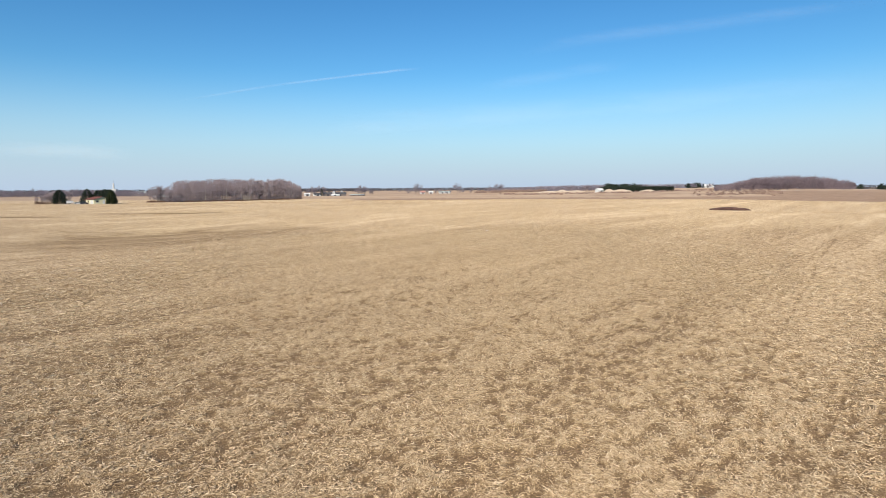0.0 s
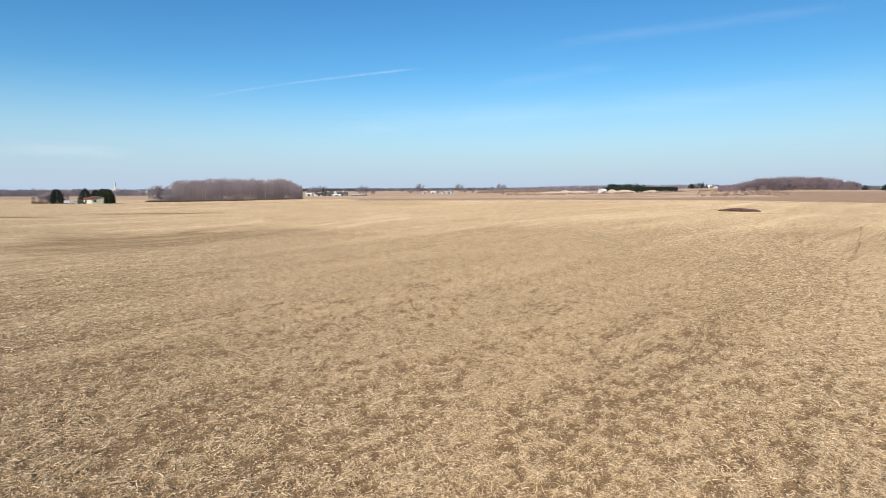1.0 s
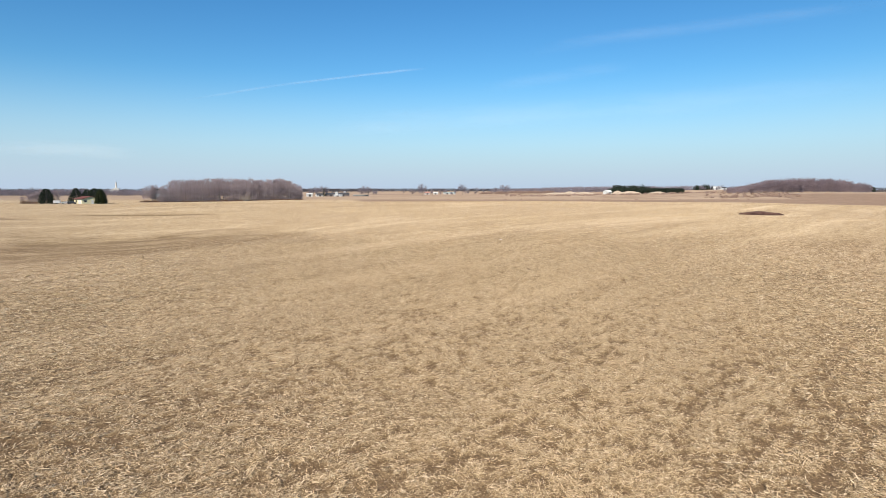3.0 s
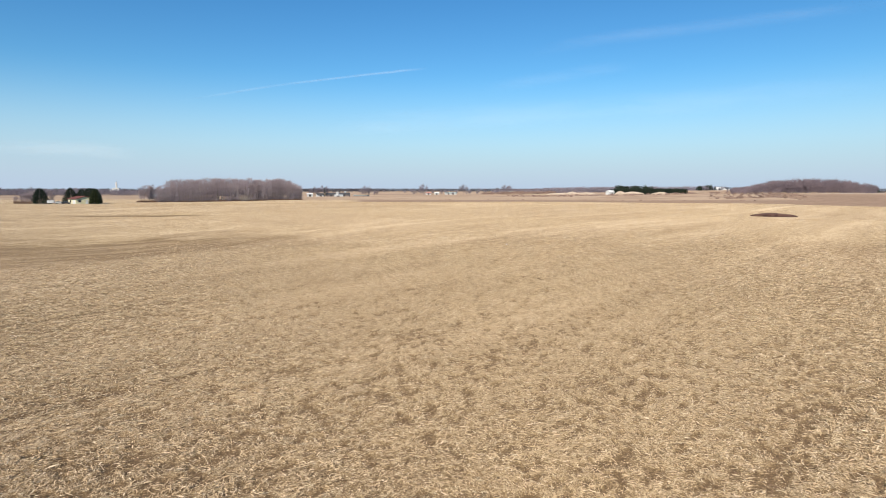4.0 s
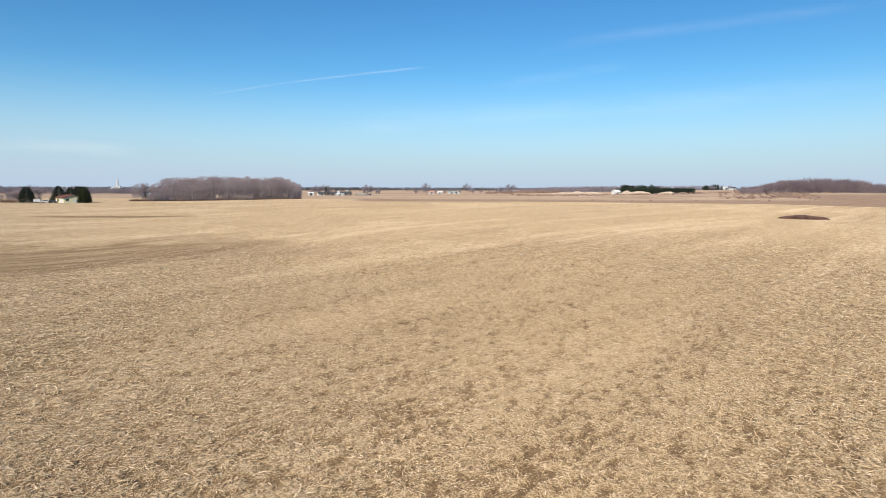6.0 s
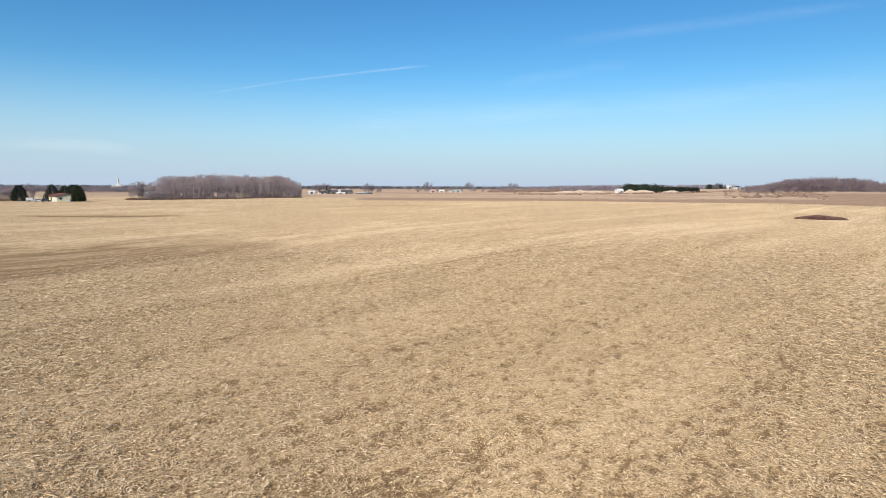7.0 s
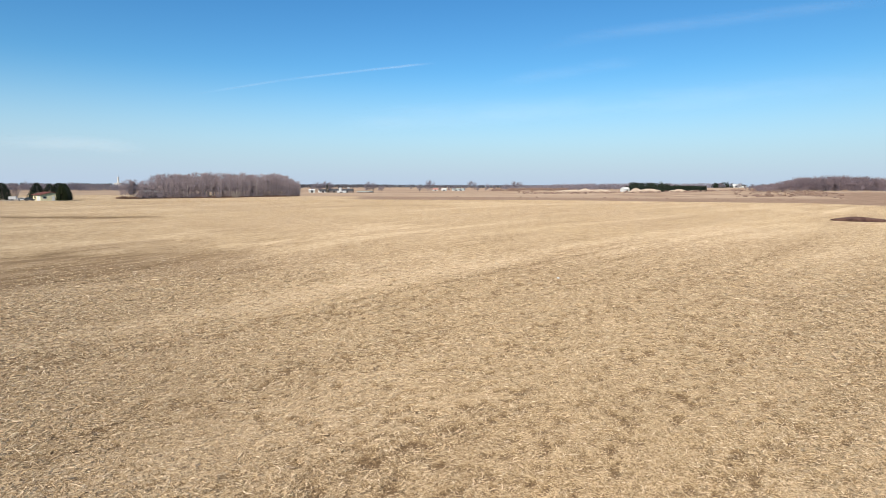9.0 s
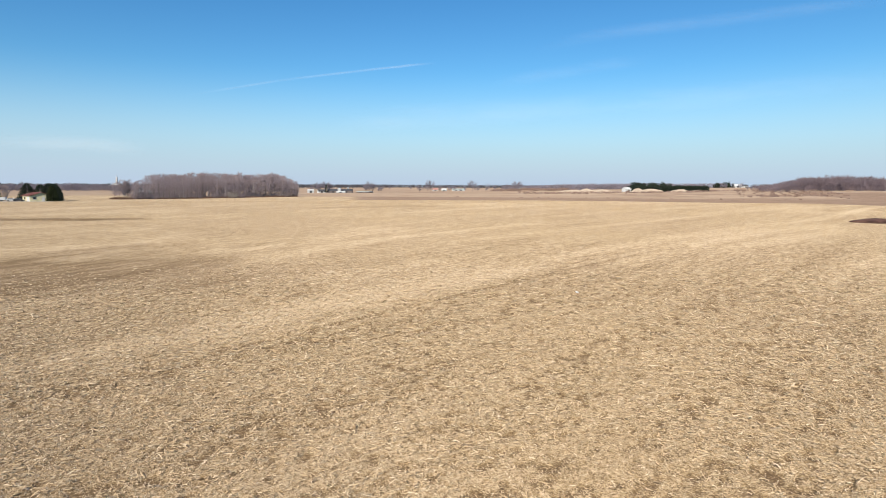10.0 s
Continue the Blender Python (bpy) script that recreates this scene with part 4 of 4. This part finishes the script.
def elevator(x, y):
    ob = thing("grain_elevator", "tall white concrete grain elevator with a headhouse", "grain elevator", at=ground_at(x, y))
    for cx, r, t in ((-7.5, 3.0, 12), (-2.6, 2.6, 14), (1.8, 2.2, 24)):
        bm = bmesh.new()
        bmesh.ops.create_cone(bm, cap_ends=True, segments=20, radius1=r, radius2=r, depth=t + 1, matrix=pose(cx, 0, t / 2 - 0.5))
        part("silo", bm, MAT_CONCRETE, ob)
    part("headhouse", boxed(0.6, 3.6, -1.6, 1.6, 20, 29), MAT_CONCRETE, ob)
    part("mast", boxed(2.0, 2.4, -0.2, 0.2, 29, 35), MAT_STEEL, ob)
    part("annex", boxed(-19, -10.8, -4, 4, -0.5, 8), MAT_WHITE, ob)
    part("annex", boxed(4.6, 10.5, -4, 4, -0.5, 13), MAT_CONCRETE, ob)
    return ob


elevator(-882, 1530)

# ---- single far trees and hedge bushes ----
lone = make_tree("bare_tree", round_tree_mesh(330, 12.0, 5.0, 40, 26, 0.05, 1.6), (MAT_BARK, MAT_BELT_TWIG_HAZED), "lone bare tree standing on the plain", group="trees on the plain")
lone.matrix_world = ground_at(-44, 1000)
lone2 = make_tree("bare_tree", round_tree_mesh(331, 12.0, 3.8, 34, 24, 0.05, 1.5), (MAT_BARK, MAT_BELT_TWIG_HAZED), "slender bare tree standing on the plain", group="trees on the plain")
lone2.matrix_world = ground_at(-196, 880)
# bearing from the start, distance, height
for bearing, y, tall in ((-0.238, 890, 10), (-0.232, 900, 12), (-0.226, 905, 11), (-0.216, 885, 13), (-0.210, 892, 12), (-0.143, 860, 13), (-0.149, 868, 10), (-0.137, 866, 11), (-0.128, 900, 8), (-0.124, 905, 7),
                         (-0.061, 900, 9), (-0.043, 880, 15), (-0.028, 1000, 9), (-0.012, 960, 8), (0.014, 930, 8), (0.026, 940, 14), (0.037, 1000, 8), (0.051, 960, 10), (0.063, 980, 9), (0.075, 990, 8), (0.083, 1010, 10), (0.097, 960, 12), (0.105, 990, 11), (0.120, 1050, 9)):
    o = copy_thing(lone if tall > 10 else lone2, ground_at((bearing + 0.004) * y, y, 0, rng.uniform(0, 360)))
    o.scale = (tall / 9.3 * rng.uniform(0.85, 1.1),) * 2 + (tall / 9.3,)
for i in range(34):
    if i < 14:
        bearing, y, tall = rng.uniform(-0.02, 0.22), rng.uniform(1050, 1250), rng.uniform(5, 11)
    elif i < 24:
        bearing, y, tall = rng.uniform(-0.17, 0.0), rng.uniform(1200, 1500), rng.uniform(8, 12)
    else:
        bearing, y, tall = rng.uniform(0.40, 0.52), rng.uniform(1150, 1350), rng.uniform(10, 16)
    o = copy_thing(lone if i % 3 == 0 else lone2, ground_at(bearing * y, y, 0, rng.uniform(0, 360)))
    o.scale = (tall / 12,) * 3
part_spire = make_tree("conifer", conifer_mesh(340, 13.0, 1.8, 14, 40, 0.0, 0.8), (MAT_BARK, MAT_NEEDLE), "narrow dark evergreen beside a far farm", "conifer")
part_spire.matrix_world = ground_at(-178, 850)

bush_kinds = [shrub_mesh(120 + i, 3.0, 3.6, 90, 0.06) for i in range(4)]
places = []
for i in range(75):
    x = rng.uniform(-40, 380)
    y = 545 - 110 * smooth(x, 20, 150) + 250 * smooth(x, 250, 380)
    places.append((x, float(y) + abs(rng.normal(3, 9)), rng.uniform(0.12, 0.5), rng.uniform(0, 6)))
for i in range(260):
    x = rng.uniform(90, 420)
    places.append((x, 830 + rng.normal(0, 30) - 0.35 * max(0, x - 250), rng.uniform(0.5, 1.2), rng.uniform(0, 6)))
for i in range(160):
    places.append((rng.uniform(60, 180), rng.uniform(930, 1000), rng.uniform(0.8, 1.8), rng.uniform(0, 6)))
for i in range(170):
    bearing = 0.44 + 0.17 * rng.beta(1.6, 1.6)
    y = rng.uniform(540, 720) + 300 * max(0.0, 0.50 - bearing)
    places.append((bearing * y, y, rng.uniform(0.25, 0.95), rng.uniform(0, 6)))
stand("scrub", bush_kinds, places, MAT_SCRUB, "reddish-brown leafless scrub and hedgerow bushes", "scrub")


# ---- high ice cloud ----
def wisp(points, half, strength, seed, name="contrail", label="thin white contrail high in the clear sky"):
    """A soft-edged streak of ice cloud; points are x, z at a far distance."""
    k = Nodes(name)
    uv = k.add("TexCoord").outputs["UV"]
    xyz = k.add("SeparateXYZ")
    k.put(xyz.inputs[0], uv)
    across = k.math("ABSOLUTE", k.math("SUBTRACT", xyz.outputs[1], 0.5))
    soft = k.step(across, 0.5, 0.0)
    ends = k.math("MULTIPLY", k.step(xyz.outputs[0], 0.0, 0.35), k.step(xyz.outputs[0], 1.0, 0.7))
    n = k.noise(0.004, 5, 0.6, k.mapped((0.35, 1, 2.2)))
    a = k.math("MULTIPLY", k.math("MULTIPLY", soft, ends), k.step(n, 0.25, 0.75))
    k.put(k.b.inputs["Alpha"], k.math("MULTIPLY", a, strength))
    k.done(rgb(0.9, 0.9, 0.9), 1.0, 0.0)
    n = 40
    t = np.linspace(0, 1, n)
    pts = np.array(points, dtype=float)
    px = np.interp(t, np.linspace(0, 1, len(pts)), pts[:, 0])
    pz = np.interp(t, np.linspace(0, 1, len(pts)), pts[:, 1])
    for _ in range(6):
        pz[1:-1] = (pz[:-2] + 2 * pz[1:-1] + pz[2:]) / 4
    V = np.concatenate([np.stack([px, np.full(n, 4000.0), pz - half], -1), np.stack([px, np.full(n, 4000.0), pz + half], -1)])
    i = np.arange(n - 1)
    Q = np.stack([i, i + 1, n + i + 1, n + i], -1)
    me = mesh_of(name, V, Q, k.m)
    layer = me.uv_layers.new(name="uv")
    idx = Q.ravel()
    uvs = np.stack([t[idx % n], (idx >= n).astype(float)], -1)
    layer.data.foreach_set("uv", uvs.ravel().astype(np.float32))
    ob = new(name, me)
    ob.visible_shadow = False
    return tagged(ob, label, "cloud", kind="structure")


wisp([(-1900, 610), (-1194, 721), (-370, 816), (-100, 838)], 12, 0.17, 1)
wisp([(500, 925), (1031, 1030), (1918, 1133), (3200, 1290)], 60, 0.06, 2, "cirrus", "faint broad streak of cirrus")
wisp([(-900, 430), (-334, 470), (1239, 573), (3300, 760)], 110, 0.08, 3, "cirrus", "faint broad streak of cirrus")
wisp([(-3700, 300), (-3112, 312), (-2500, 284), (-2100, 250)], 70, 0.14, 4, "cirrus", "low pale patch of cirrus near the horizon")
wisp([(200, 690), (800, 790), (1400, 880)], 60, 0.05, 5, "cirrus", "faint broad streak of cirrus")

# ---- pale farm track along the foot of the hill ----
n = 60
tx = np.linspace(405, 640, n)
ty = 668 + 0.30 * (tx - 405) + 3 * np.sin(tx * 0.02)
V = np.concatenate([np.stack([tx, ty - 2.2, height(tx, ty - 2.2) + 0.25], -1), np.stack([tx, ty + 2.2, height(tx, ty + 2.2) + 0.25], -1)])
i = np.arange(n - 1)
tagged(new("track", mesh_of("track", V, np.stack([i, i + 1, n + i + 1, n + i], -1), MAT_DRIVE)), "pale gravel farm track at the foot of the wooded hill", "track", kind="structure")

# ---- litter on the field ----
bm = bmesh.new()
bmesh.ops.create_icosphere(bm, subdivisions=2, radius=0.15)
for v in bm.verts:
    v.co *= 0.7 + 0.6 * noise.noise(v.co * 9.0 + Vector((3, 1, 2)))
    v.co.z = v.co.z * 0.75 + 0.09
scrap = new("plastic_bag", bm_mesh("plastic_bag", bm, plain("white_plastic", (0.75, 0.75, 0.76), (0.9, 0.9, 0.9), 8.0, 0.5)))
scrap.matrix_world = ground_at(9.0, 111.0, 0.02, 20)
tagged(scrap, "small crumpled white plastic bag on the stubble", "litter")
